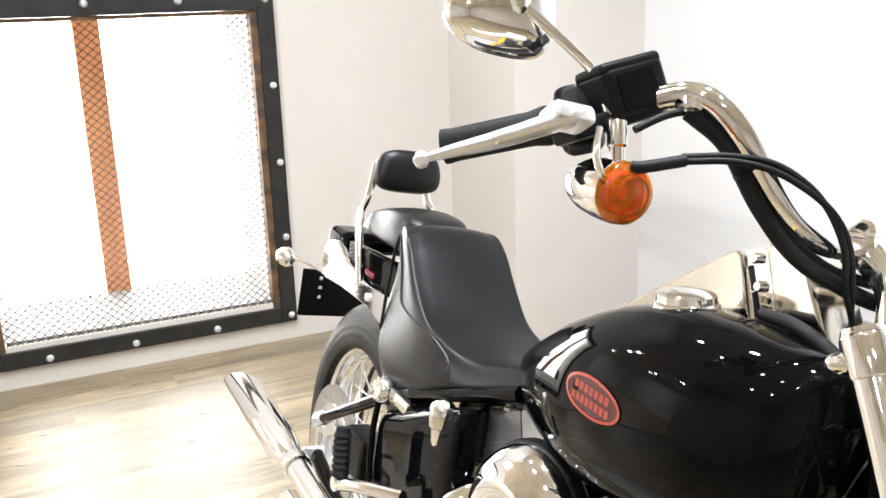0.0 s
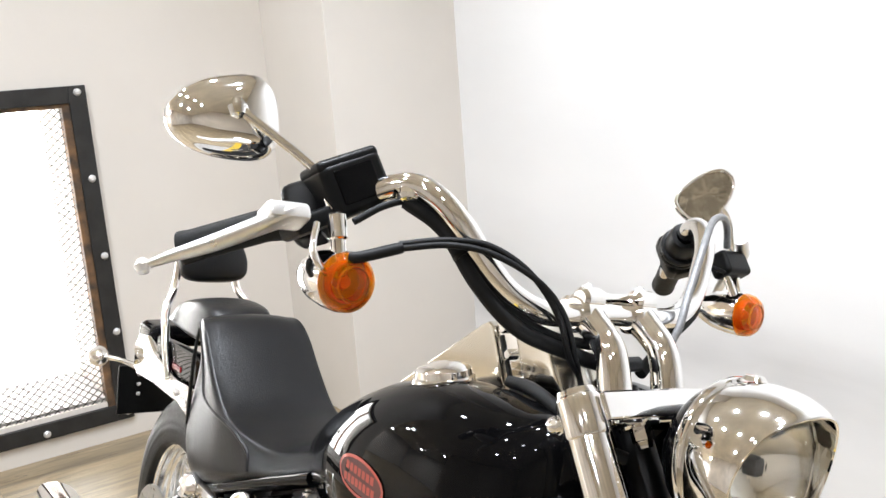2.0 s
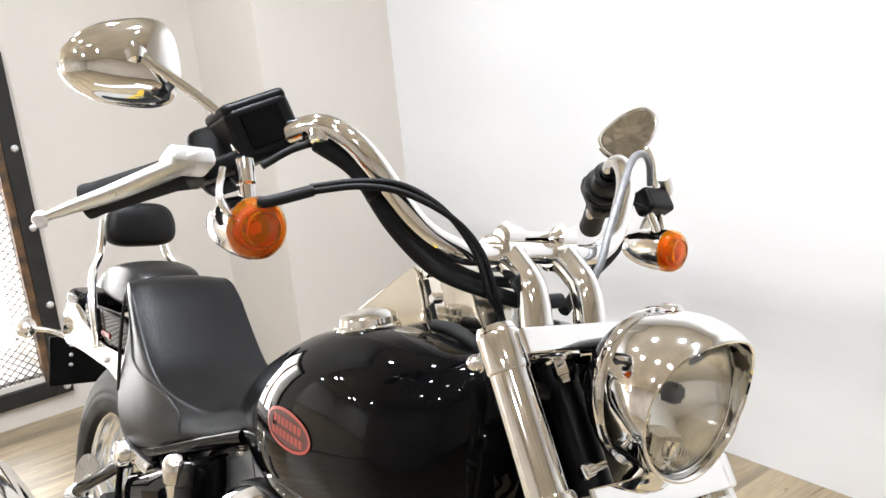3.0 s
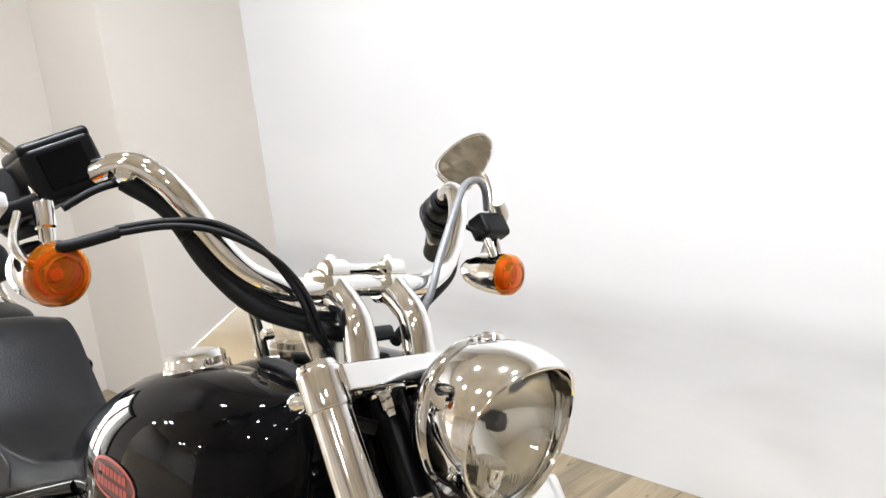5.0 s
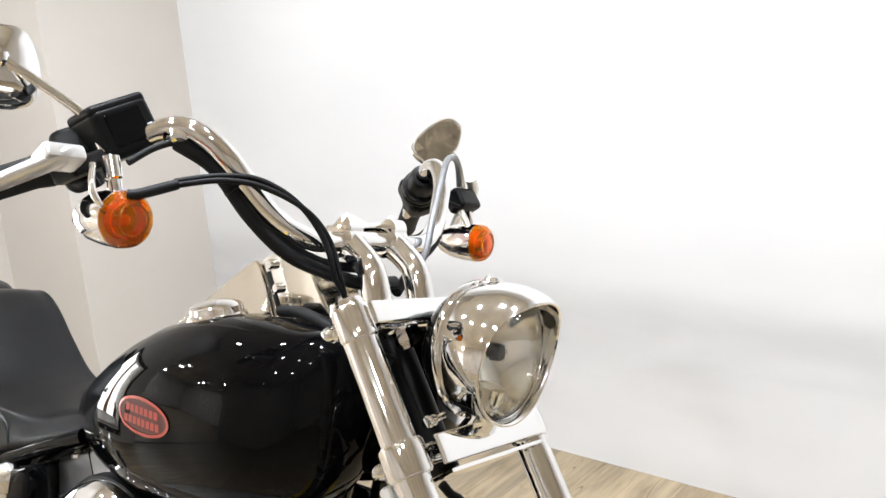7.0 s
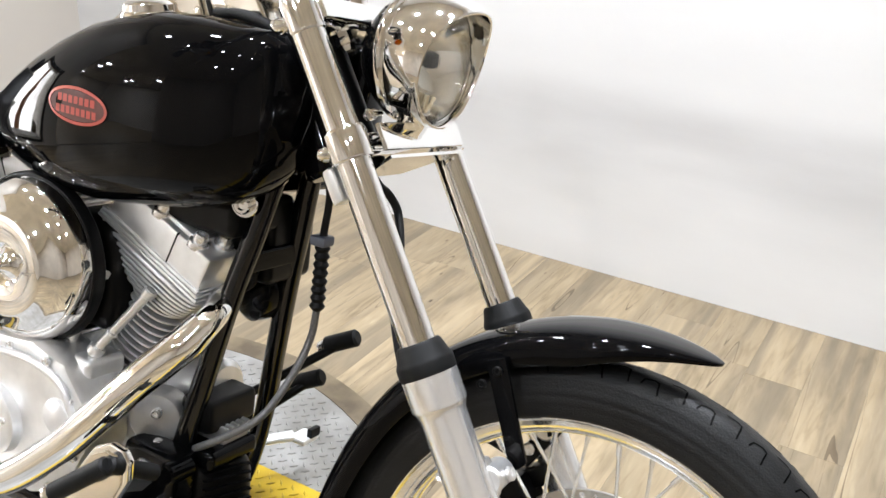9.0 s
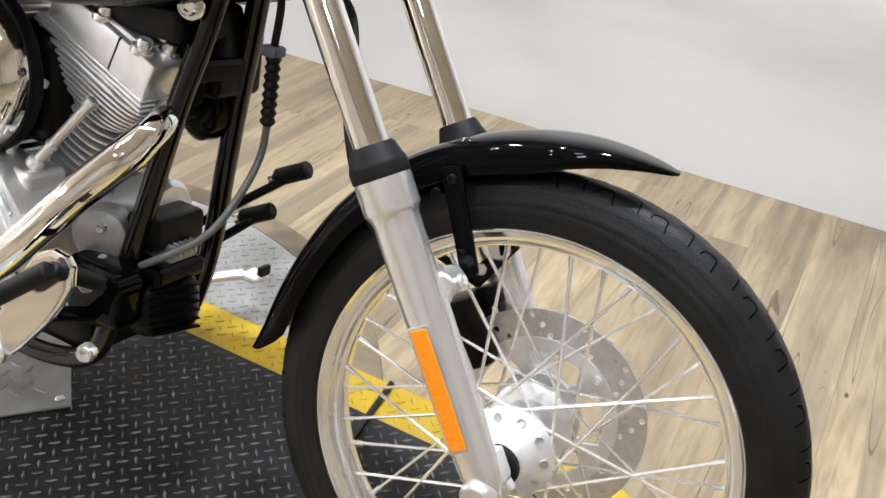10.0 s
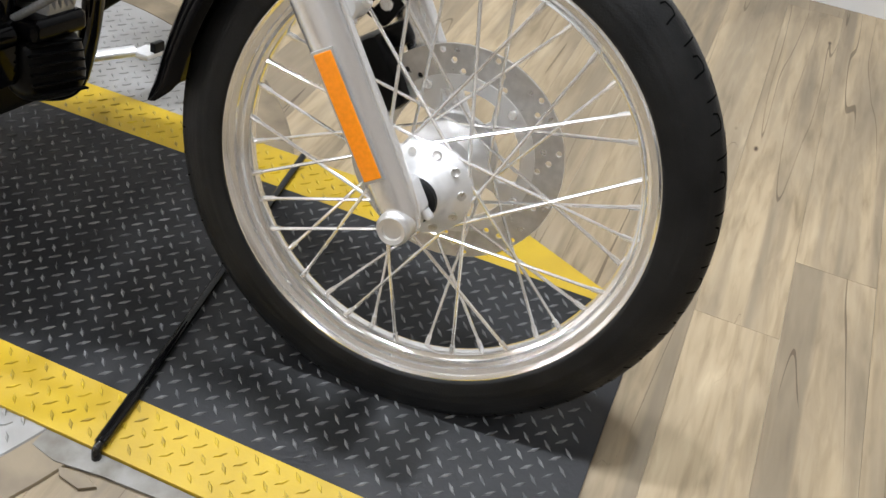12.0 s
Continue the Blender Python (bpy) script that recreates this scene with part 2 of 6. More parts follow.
    # grey worn patches
    worn = noise_at(7.0, (1, 0.17, 1), 9, 0.5)
    wr = nt.nodes.new("ShaderNodeMapRange")
    wr.inputs["From Min"].default_value, wr.inputs["From Max"].default_value = 0.46, 0.66
    wr.inputs["To Max"].default_value = 0.68
    nt.links.new(worn.outputs["Fac"], wr.inputs["Value"])
    patch = nt.nodes.new("ShaderNodeMix")
    patch.data_type = "RGBA"
    patch.inputs[7].default_value = (0.135, 0.11, 0.077, 1)
    strip = noise_at(13.0, (1, 0.035, 1), 3, 0.3)
    sr = nt.nodes.new("ShaderNodeMapRange")
    sr.inputs["From Min"].default_value, sr.inputs["From Max"].default_value = 0.5, 0.62
    sr.inputs["To Max"].default_value = 0.7
    nt.links.new(strip.outputs["Fac"], sr.inputs["Value"])
    both = nt.nodes.new("ShaderNodeMath")
    both.operation = "MAXIMUM"
    nt.links.new(wr.outputs["Result"], both.inputs[0])
    nt.links.new(sr.outputs["Result"], both.inputs[1])
    nt.links.new(both.outputs[0], patch.inputs[0])
    nt.links.new(scaled.outputs[0], patch.inputs[6])
    # thin cracks along the grain
    crack = noise_at(15, (1, 0.05, 1), 1, 0.2)
    dist = nt.nodes.new("ShaderNodeMath")
    dist.operation = "SUBTRACT"
    dist.inputs[1].default_value = 0.5
    nt.links.new(crack.outputs["Fac"], dist.inputs[0])
    absd = nt.nodes.new("ShaderNodeMath")
    absd.operation = "ABSOLUTE"
    nt.links.new(dist.outputs[0], absd.inputs[0])
    gate = noise_at(3.0, (1, 0.6, 1), 2)
    gate_r = nt.nodes.new("ShaderNodeMapRange")
    gate_r.inputs["From Min"].default_value, gate_r.inputs["From Max"].default_value = 0.46, 0.54
    gate_r.inputs["To Min"].default_value, gate_r.inputs["To Max"].default_value = 0.0001, 0.0035
    nt.links.new(gate.outputs["Fac"], gate_r.inputs["Value"])
    line = nt.nodes.new("ShaderNodeMath")
    line.operation = "LESS_THAN"
    nt.links.new(absd.outputs[0], line.inputs[0])
    nt.links.new(gate_r.outputs["Result"], line.inputs[1])
    linef = nt.nodes.new("ShaderNodeMath")
    linef.operation = "MULTIPLY"
    linef.inputs[1].default_value = 0.7
    nt.links.new(line.outputs[0], linef.inputs[0])
    cracked = nt.nodes.new("ShaderNodeMix")
    cracked.data_type = "RGBA"
    cracked.inputs[7].default_value = (0.06, 0.04, 0.022, 1)
    nt.links.new(linef.outputs[0], cracked.inputs[0])
    nt.links.new(patch.outputs[2], cracked.inputs[6])
    # knots
    vor = nt.nodes.new("ShaderNodeTexVoronoi")
    vor.inputs["Scale"].default_value = 5.6
    mpv = nt.nodes.new("ShaderNodeMapping")
    mpv.inputs["Scale"].default_value = (1.6, 0.7, 1)
    nt.links.new(shift.outputs[0], mpv.inputs["Vector"])
    nt.links.new(mpv.outputs["Vector"], vor.inputs["Vector"])
    kr = nt.nodes.new("ShaderNodeMapRange")
    kr.inputs["From Min"].default_value, kr.inputs["From Max"].default_value = 0.018, 0.05
    nt.links.new(vor.outputs["Distance"], kr.inputs["Value"])
    knot = nt.nodes.new("ShaderNodeMix")
    knot.data_type = "RGBA"
    knot.inputs[6].default_value = (0.055, 0.034, 0.019, 1)
    nt.links.new(kr.outputs["Result"], knot.inputs[0])
    nt.links.new(cracked.outputs[2], knot.inputs[7])
    nt.links.new(knot.outputs[2], bsdf.inputs["Base Color"])
    bsdf.inputs["Roughness"].default_value = 0.4
    bsdf.inputs["Specular IOR Level"].default_value = 0.3
    b = nt.nodes.new("ShaderNodeBump")
    b.inputs["Strength"].default_value, b.inputs["Distance"].default_value = 0.12, 0.001
    nt.links.new(fine.outputs["Fac"], b.inputs["Height"])
    nt.links.new(b.outputs["Normal"], bsdf.inputs["Normal"])
    return mat


WOOD = wood_material()


# ---- shape helpers: each gives (verts, faces) ----
def join(*geos):
    verts, faces = [], []
    for v, f in geos:
        n = len(verts)
        verts += [tuple(p) for p in v]
        faces += [tuple(i + n for i in face) for face in f]
    return verts, faces


def xf(geo, m):
    return [tuple(m @ Vector(p)) for p in geo[0]], geo[1]


def mirror_y(geo):
    return [(x, -y, z) for x, y, z in geo[0]], [tuple(reversed(f)) for f in geo[1]]


def aim(p, d, up=(0, 0, 1)):
    """A pose at p whose z looks along d."""
    z = Vector(d).normalized()
    x = Vector(up).cross(z)
    if x.length < 1e-5:
        x = Vector((1, 0, 0)).cross(z)
    x.normalize()
    y = z.cross(x)
    return Matrix(((x.x, y.x, z.x, p[0]), (x.y, y.y, z.y, p[1]), (x.z, y.z, z.z, p[2]), (0, 0, 0, 1)))


def from_bm(bm):
    bm.verts.index_update()
    geo = [tuple(v.co) for v in bm.verts], [tuple(v.index for v in f.verts) for f in bm.faces]
    bm.free()
    return geo


def outward(geo):
    """The same closed shape with every face turned outwards, as glass needs."""
    bm = bmesh.new()
    vs = [bm.verts.new(v) for v in geo[0]]
    for f in geo[1]:
        if len(set(f)) > 2:
            bm.faces.new([vs[i] for i in f])
    bmesh.ops.remove_doubles(bm, verts=bm.verts, dist=0.00005)
    bmesh.ops.recalc_face_normals(bm, faces=bm.faces)
    return from_bm(bm)


def box(c, size, bevel=0.0, segs=2):
    bm = bmesh.new()
    bmesh.ops.create_cube(bm, size=1)
    bmesh.ops.scale(bm, vec=size, verts=bm.verts)
    if bevel:
        bmesh.ops.bevel(bm, geom=bm.edges[:] + bm.verts[:], offset=bevel, segments=segs, profile=0.5, affect="EDGES")
    bmesh.ops.translate(bm, vec=c, verts=bm.verts)
    return from_bm(bm)


def lathe(profile, seg=32, m=None, arc=None):
    """Turns (radius, height) pairs about z."""
    verts, faces = [], []
    full = arc is None
    a0, a1 = (0, 2 * math.pi) if full else arc
    cols = seg if full else seg + 1
    for r, h in profile:
        for k in range(cols):
            a = a0 + (a1 - a0) * k / seg
            verts.append((r * math.cos(a), r * math.sin(a), h))
    for i in range(len(profile) - 1):
        for k in range(seg):
            k2 = (k + 1) % cols
            faces.append((i * cols + k, i * cols + k2, (i + 1) * cols + k2, (i + 1) * cols + k))
    geo = verts, faces
    return xf(geo, m) if m else geo


def smooth_path(pts, sub=6):
    pts = [Vector(p) for p in pts]
    if len(pts) < 3 or sub <= 1:
        return pts
    ext = [2 * pts[0] - pts[1]] + pts + [2 * pts[-1] - pts[-2]]
    out = []
    for i in range(1, len(ext) - 2):
        a, b, c, d = ext[i - 1:i + 3]
        for k in range(sub):
            t = k / sub
            out.append(0.5 * ((2 * b) + (c - a) * t + (2 * a - 5 * b + 4 * c - d) * t * t + (3 * b - a - 3 * c + d) * t ** 3))
    out.append(pts[-1])
    return out


def sweep(pts, r, seg=12, sub=6, caps=True, flat=None):
    """A tube along a smooth path; r one radius or one for each given point; flat: (width, height) factors of an oval section."""
    path = smooth_path(pts, sub)
    n = len(path)
    if isinstance(r, (int, float)):
        rad = [r] * n
    else:
        rad = [r[min(int(i / (n - 1) * (len(r) - 1)), len(r) - 2)] * (1 - (i / (n - 1) * (len(r) - 1)) % 1)
               + r[min(int(i / (n - 1) * (len(r) - 1)) + 1, len(r) - 1)] * ((i / (n - 1) * (len(r) - 1)) % 1) for i in range(n)]
        rad[-1] = r[-1]
    verts, faces = [], []
    t0 = (path[1] - path[0]).normalized()
    ref = Vector((0, 0, 1)) if abs(t0.z) < 0.9 else Vector((1, 0, 0))
    u = ref.cross(t0).normalized()
    fw, fh = flat or (1, 1)
    for i, p in enumerate(path):
        t = (path[min(i + 1, n - 1)] - path[max(i - 1, 0)]).normalized()
        u = (u - t * u.dot(t)).normalized()
        v = t.cross(u)
        for k in range(seg):
            a = 2 * math.pi * k / seg
            verts.append(tuple(p + u * (math.cos(a) * rad[i] * fw) + v * (math.sin(a) * rad[i] * fh)))
    for i in range(n - 1):
        for k in range(seg):
            k2 = (k + 1) % seg
            faces.append((i * seg + k, i * seg + k2, (i + 1) * seg + k2, (i + 1) * seg + k))
    if caps:
        faces.append(tuple(reversed(range(seg))))
        faces.append(tuple(range((n - 1) * seg, n * seg)))
    return verts, faces


def rod(p0, p1, r, seg=12, chamfer=0.0):
    d = Vector(p1) - Vector(p0)
    h = d.length
    c = min(chamfer, h * 0.4, r * 0.6)
    prof = [(0.0001, 0), (r - c, 0), (r, c), (r, h - c), (r - c, h), (0.0001, h)] if c else [(0.0001, 0), (r, 0), (r, h), (0.0001, h)]
    return lathe(prof, seg, aim(p0, d))


def bolt(p, d, r=0.007, h=0.006):
    """A domed cap screw with a socket."""
    prof = [(r * 0.45, h * 0.55), (r * 0.5, h), (r * 0.8, h), (r, h * 0.75), (r, 0)]
    socket = [(0.0001, h * 0.5), (r * 0.45, h * 0.55)]
    return join(lathe(prof, 12, aim(p, d)), lathe(socket, 12, aim(p, d)))


def loft(rings, caps=True):
    seg = len(rings[0])
    verts = [tuple(p) for ring in rings for p in ring]
    faces = []
    for i in range(len(rings) - 1):
        for k in range(seg):
            k2 = (k + 1) % seg
            faces.append((i * seg + k, i * seg + k2, (i + 1) * seg + k2, (i + 1) * seg + k))
    if caps:
        faces.append(tuple(reversed(range(seg))))
        faces.append(tuple(range((len(rings) - 1) * seg, len(rings) * seg)))
    return verts, faces


def prism(outline, y0, y1, bevel=0.0):
    """A plate: an outline in x and z, from y0 to y1."""
    bm = bmesh.new()
    a = [bm.verts.new((x, y0, z)) for x, z in outline]
    f = bm.faces.new(a)
    r = bmesh.ops.extrude_face_region(bm, geom=[f])
    bmesh.ops.translate(bm, vec=(0, y1 - y0, 0), verts=[v for v in r["geom"] if isinstance(v, bmesh.types.BMVert)])
    bmesh.ops.recalc_face_normals(bm, faces=bm.faces)
    if bevel:
        bmesh.ops.bevel(bm, geom=bm.edges[:], offset=bevel, segments=2, profile=0.5, affect="EDGES")
    return from_bm(bm)


def oval(cx, cz, rx, rz, n=28, power=2.0):
    out = []
    for k in range(n):
        a = 2 * math.pi * k / n
        c, s = math.cos(a), math.sin(a)
        out.append((cx + rx * math.copysign(abs(c) ** (2 / power), c), cz + rz * math.copysign(abs(s) ** (2 / power), s)))
    return out


def ring_plate(r0, r1, y0, y1, n_ang, n_rad, hole_r=0.0, is_hole=lambda i, j: False):
    """A flat ring round the y axis with round holes in chosen cells of its polar grid."""
    verts, faces = [], []

    def pt(r, a, y):
        verts.append((r * math.cos(a), y, r * math.sin(a)))
        return len(verts) - 1

    da, dr = 2 * math.pi / n_ang, (r1 - r0) / n_rad
    for i in range(n_ang):
        for j in range(n_rad):
            a, r = i * da, r0 + j * dr
            ctr = (r + dr / 2, a + da / 2)
            edge = [(r, a), (r, a + da / 2), (r, a + da), (r + dr / 2, a + da), (r + dr, a + da), (r + dr, a + da / 2), (r + dr, a), (r + dr / 2, a)]
            lo = [pt(rr, aa, y0) for rr, aa in edge]
            hi = [pt(rr, aa, y1) for rr, aa in edge]
            if is_hole(i, j):
                hl, hh = [], []
                for k in range(8):
                    ph = math.atan2(edge[k][1] - ctr[1], (edge[k][0] - ctr[0]) / ctr[0] + 1e-9)
                    rr, aa = ctr[0] + hole_r * math.cos(ph), ctr[1] + hole_r * math.sin(ph) / ctr[0]
                    hl.append(pt(rr, aa, y0))
                    hh.append(pt(rr, aa, y1))
                for k in range(8):
                    k2 = (k + 1) % 8
                    faces.append((lo[k], lo[k2], hl[k2], hl[k]))
                    faces.append((hi[k2], hi[k], hh[k], hh[k2]))
                    faces.append((hl[k], hl[k2], hh[k2], hh[k]))
            else:
                faces.append(tuple(lo))
                faces.append(tuple(reversed(hi)))
            if j == 0:
                faces.append((lo[0], lo[1], hi[1], hi[0]))
                faces.append((lo[1], lo[2], hi[2], hi[1]))
            if j == n_rad - 1:
                faces.append((lo[4], lo[5], hi[5], hi[4]))
                faces.append((lo[5], lo[6], hi[6], hi[5]))
    return verts, faces


def part(name, geo, mat, parent=None, label="", m=None, crease=38):
    """Links (verts, faces) as one smooth-shaded mesh object under its parent."""
    verts, faces = xf(geo, m) if m else geo
    me = bpy.data.meshes.new(name)
    me.from_pydata([tuple(v) for v in verts], [], [tuple(f) for f in faces])
    me.materials.append(mat)
    bm = bmesh.new()
    bm.from_mesh(me)
    bmesh.ops.remove_doubles(bm, verts=bm.verts, dist=1e-5)
    bmesh.ops.recalc_face_normals(bm, faces=bm.faces)
    bm.to_mesh(me)
    bm.free()
    me.polygons.foreach_set("use_smooth", [True] * len(me.polygons))
    me.set_sharp_from_angle(angle=radians(crease))
    ob = new(name, me)
    ob.parent = parent
    if name != "plank" and 5 < len(me.polygons) < 400:
        flat_faces = ob.modifiers.new("weighted_normal", "WEIGHTED_NORMAL")
        flat_faces.keep_sharp = True
    if label:
        ob["label"] = label
    return ob


def structure(ob, label, category):
    return tagged(ob, label, category, kind="structure")


# ---- room: the bay with the window, and the wider hall that its paint and chrome mirror ----
WIN_X, LEFT_Y, RIGHT_Y, FRONT_X = -3.35, 1.56, -5.0, 4.2
HALL_X, HALL_Y, BAY_END = -12.5, -9.5, -1.3
OPEN_Y0, OPEN_Y1, OPEN_Z0, OPEN_Z1, OUT_X = -0.79, 0.2, 0.16, 1.3, -3.85


def slab(x0, x1, y0, y1, z0, z1, bevel=0.0):
    return box(((x0 + x1) / 2, (y0 + y1) / 2, (z0 + z1) / 2), (x1 - x0, y1 - y0, z1 - z0), bevel)


floor = structure(part("floor", join(slab(OUT_X, FRONT_X + 0.5, RIGHT_Y - 0.2, LEFT_Y + 0.2, -0.11, -0.01), slab(HALL_X, OUT_X, HALL_Y, BAY_END, -0.11, -0.01)), SATIN),
                  "weathered light oak plank floor", "floor")
wall_w = join(slab(OUT_X, WIN_X, OPEN_Y1, LEFT_Y + 0.2, 0, CEILING_Z), slab(OUT_X, WIN_X, BAY_END, OPEN_Y0, 0, CEILING_Z),
              slab(OUT_X, WIN_X, OPEN_Y0, OPEN_Y1, 0, OPEN_Z0), slab(OUT_X, WIN_X, OPEN_Y0, OPEN_Y1, OPEN_Z1, CEILING_Z))
structure(part("wall_west", wall_w, CREAM), "cream painted thick wall with a low barred window", "wall")
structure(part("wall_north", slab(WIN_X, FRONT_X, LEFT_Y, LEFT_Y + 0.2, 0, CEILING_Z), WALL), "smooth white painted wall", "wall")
structure(part("wall_south", slab(WIN_X, FRONT_X, RIGHT_Y - 0.2, RIGHT_Y, 0, CEILING_Z), DARKWALL), "pale tan painted far wall", "wall")
structure(part("wall_east", slab(FRONT_X, FRONT_X + 0.2, RIGHT_Y - 0.2, LEFT_Y + 0.2, 0, CEILING_Z), ENDWALL), "pale painted end wall", "wall")
structure(part("wall_hall_north", slab(HALL_X, OUT_X, BAY_END, BAY_END + 0.15, 0, CEILING_Z), CREAM), "cream painted hall wall", "wall")
structure(part("wall_hall_west", slab(HALL_X - 0.2, HALL_X, HALL_Y, BAY_END, 0, CEILING_Z), CREAM), "cream painted hall wall", "wall")
structure(part("wall_hall_south", slab(HALL_X, WIN_X, HALL_Y - 0.2, HALL_Y, 0, CEILING_Z), CREAM), "cream painted hall wall", "wall")
structure(part("wall_hall_east", slab(OUT_X, WIN_X, HALL_Y, RIGHT_Y - 0.2, 0, CEILING_Z), DARKWALL), "pale tan painted hall wall", "wall")
structure(part("ceiling", join(slab(OUT_X, FRONT_X + 0.5, RIGHT_Y - 0.2, LEFT_Y + 0.2, CEILING_Z, CEILING_Z + 0.1), slab(HALL_X, OUT_X, HALL_Y, BAY_END + 0.15, CEILING_Z, CEILING_Z + 0.1)), CEIL), "warm cream painted ceiling", "ceiling")
structure(part("pillar", box((-3.075, 1.28, CEILING_Z / 2), (0.55, 0.57, CEILING_Z), 0.004), CREAM), "cream boxed pillar in the corner", "pillar")
structure(part("backdrop", slab(-6.21, -6.19, BAY_END + 0.2, 2.7, -1.0, 3.4), DAY), "bright overcast daylight outside the window", "backdrop")

# window: black steel frame, rusty liner, expanded mesh, orange post
window = new("window_1")
window.location = (WIN_X, -0.3, 0.1)
structure(window, "low window behind black steel frame with expanded mesh", "window")
FY0, FY1, FZ0, FZ1, FWID = -0.87, 0.278, 0.078, 1.36, 0.062


def world_part(name, geo, mat, parent, label=""):
    """A part given in world places under a moved parent."""
    return part(name, geo, mat, parent, label, parent.matrix_basis.inverted())


fx = WIN_X + 0.008
for nm, c, size in (("frame_bar", (fx, FY0 + FWID / 2, (FZ0 + FZ1) / 2), (0.02, FWID, FZ1 - FZ0)),
                    ("frame_bar", (fx, FY1 - FWID / 2, (FZ0 + FZ1) / 2), (0.02, FWID, FZ1 - FZ0)),
                    ("frame_bar", (fx, (FY0 + FY1) / 2, FZ0 + FWID / 2), (0.021, FY1 - FY0 - 2 * FWID, FWID)),
                    ("frame_bar", (fx, (FY0 + FY1) / 2, FZ1 - FWID / 2), (0.021, FY1 - FY0 - 2 * FWID, FWID))):
    world_part(nm, box(c, size, 0.003), FRAME_STEEL, window, "black painted flat steel bar")
for c, size in (((WIN_X - 0.02, FY1 - FWID - 0.014, (FZ0 + FZ1) / 2), (0.06, 0.028, FZ1 - FZ0 - 2 * FWID)),
                ((WIN_X - 0.02, FY0 + FWID + 0.009, (FZ0 + FZ1) / 2), (0.06, 0.018, FZ1 - FZ0 - 2 * FWID)),
                ((WIN_X - 0.02, (FY0 + FY1) / 2, FZ1 - FWID - 0.008), (0.06, FY1 - FY0 - 2 * FWID - 0.04, 0.014))):
    world_part("liner", box(c, size, 0.002), RUST, window, "rusty steel angle")
for by, bz in ((0.248, 1.336), (0.254, 1.02), (0.257, 0.727), (0.258, 0.43), (0.256, 0.106), (-0.043, 0.1), (-0.348, 0.1), (-0.65, 0.1), (-0.84, 0.106),
               (-0.065, 1.338), (-0.378, 1.338), (-0.7, 1.338)):
    world_part("bolt", lathe([(0.0001, 0.01), (0.008, 0.009), (0.013, 0.004), (0.014, 0)], 12, aim((WIN_X + 0.018, by, bz), (1, 0, 0))), CAST, window)

# expanded metal: diamonds of flattened strands
mw, mh, strand = 0.034, 0.0145, 0.0021
verts, faces = [], []
y_lo, y_hi, z_lo, z_hi = FY0 + FWID, FY1 - FWID, FZ0 + FWID, FZ1 - FWID
nrow = int((z_hi - z_lo) / mh)
ncol = int((y_hi - y_lo) / mw) + 1
for r in range(nrow):
    for c in range(ncol):
        ya = y_lo + (c + (0.5 if r % 2 else 0)) * mw
        z0 = z_lo + r * mh
        for sgn in (-1, 1):
            y0, y1 = ya, ya + sgn * mw / 2
            if not (y_lo <= min(y0, y1) and max(y0, y1) <= y_hi):
                continue
            n = len(verts)
            for yy, zz in ((y0, z0), (y1, z0 + mh)):
                verts += [(WIN_X - 0.006, yy, zz - strand), (WIN_X - 0.006, yy, zz + strand), (WIN_X - 0.009, yy, zz + strand), (WIN_X - 0.009, yy, zz - strand)]
            faces += [(n, n + 1, n + 5, n + 4), (n + 1, n + 2, n + 6, n + 5), (n + 2, n + 3, n + 7, n + 6), (n + 3, n, n + 4, n + 7)]
tagged(world_part("expanded_mesh", (verts, faces), MESHWIRE, window, "dark expanded metal mesh"), kind="stuff")
world_part("post", box((-3.84, -0.345, 0.74), (0.06, 0.098, 1.18), 0.004), POSTWOOD, window, "orange stained wooden post")
world_part("sill", box((-3.6, (OPEN_Y0 + OPEN_Y1) / 2, OPEN_Z0 + 0.006), (0.46, OPEN_Y1 - OPEN_Y0 - 0.01, 0.012), 0.003), REVEAL, window, "white painted sill")

# ---- tread plate runway on the floor ----
RW_Y0, RW_Y1, RW_FRONT, RW_BACK = -0.357, 0.306, 0.28, -1.45
IN_Y0, IN_Y1 = -0.269, 0.212


def tread_lugs(x0, x1, y0, y1, z, pitch=0.0212, keep=lambda x, y: True, length=0.0205, width=0.0056, height=0.002):
    """Raised lozenges of a tread plate on a diagonal lattice, each pointing at the side of its neighbours."""
    verts, faces = [], []
    half = math.sqrt(0.5)
    n = int((x1 - x0 + y1 - y0) / pitch) + 2
    for i in range(-n, n):
        for j in range(-n, n):
            x, y = (x0 + x1) / 2 + (i - j) * pitch * half, (y0 + y1) / 2 + (i + j) * pitch * half
            if not (x0 + 0.008 < x < x1 - 0.008 and y0 + 0.008 < y < y1 - 0.008 and keep(x, y)):
                continue
            ca, sa = (half, half) if (i + j) % 2 else (half, -half)
            m = len(verts)
            for px, py, pz in ((-length / 2, 0, 0), (0, -width / 2, 0), (length / 2, 0, 0), (0, width / 2, 0),
                               (-length * 0.34, 0, height), (0, -width * 0.26, height), (length * 0.34, 0, height), (0, width * 0.26, height)):
                verts.append((x + ca * px - sa * py, y + sa * px + ca * py, z + pz))
            for k in range(4):
                k2 = (k + 1) % 4
                faces.append((m + k, m + k2, m + 4 + k2, m + 4 + k))
            faces.append((m + 4, m + 5, m + 6, m + 7))
    return verts, faces


TZ, RZ = 0.005, 0.011
turntable = new("turntable")
turntable.location = (-1.07, -0.12, 0)
tagged(turntable, "round silver tread plate turntable set in the floor", "turntable")
TR = 0.735
part("disc", lathe([(0.0001, TZ), (TR - 0.002, TZ), (TR, TZ - 0.002), (TR, 0.0005)], 96), SILVERPLATE, turntable)
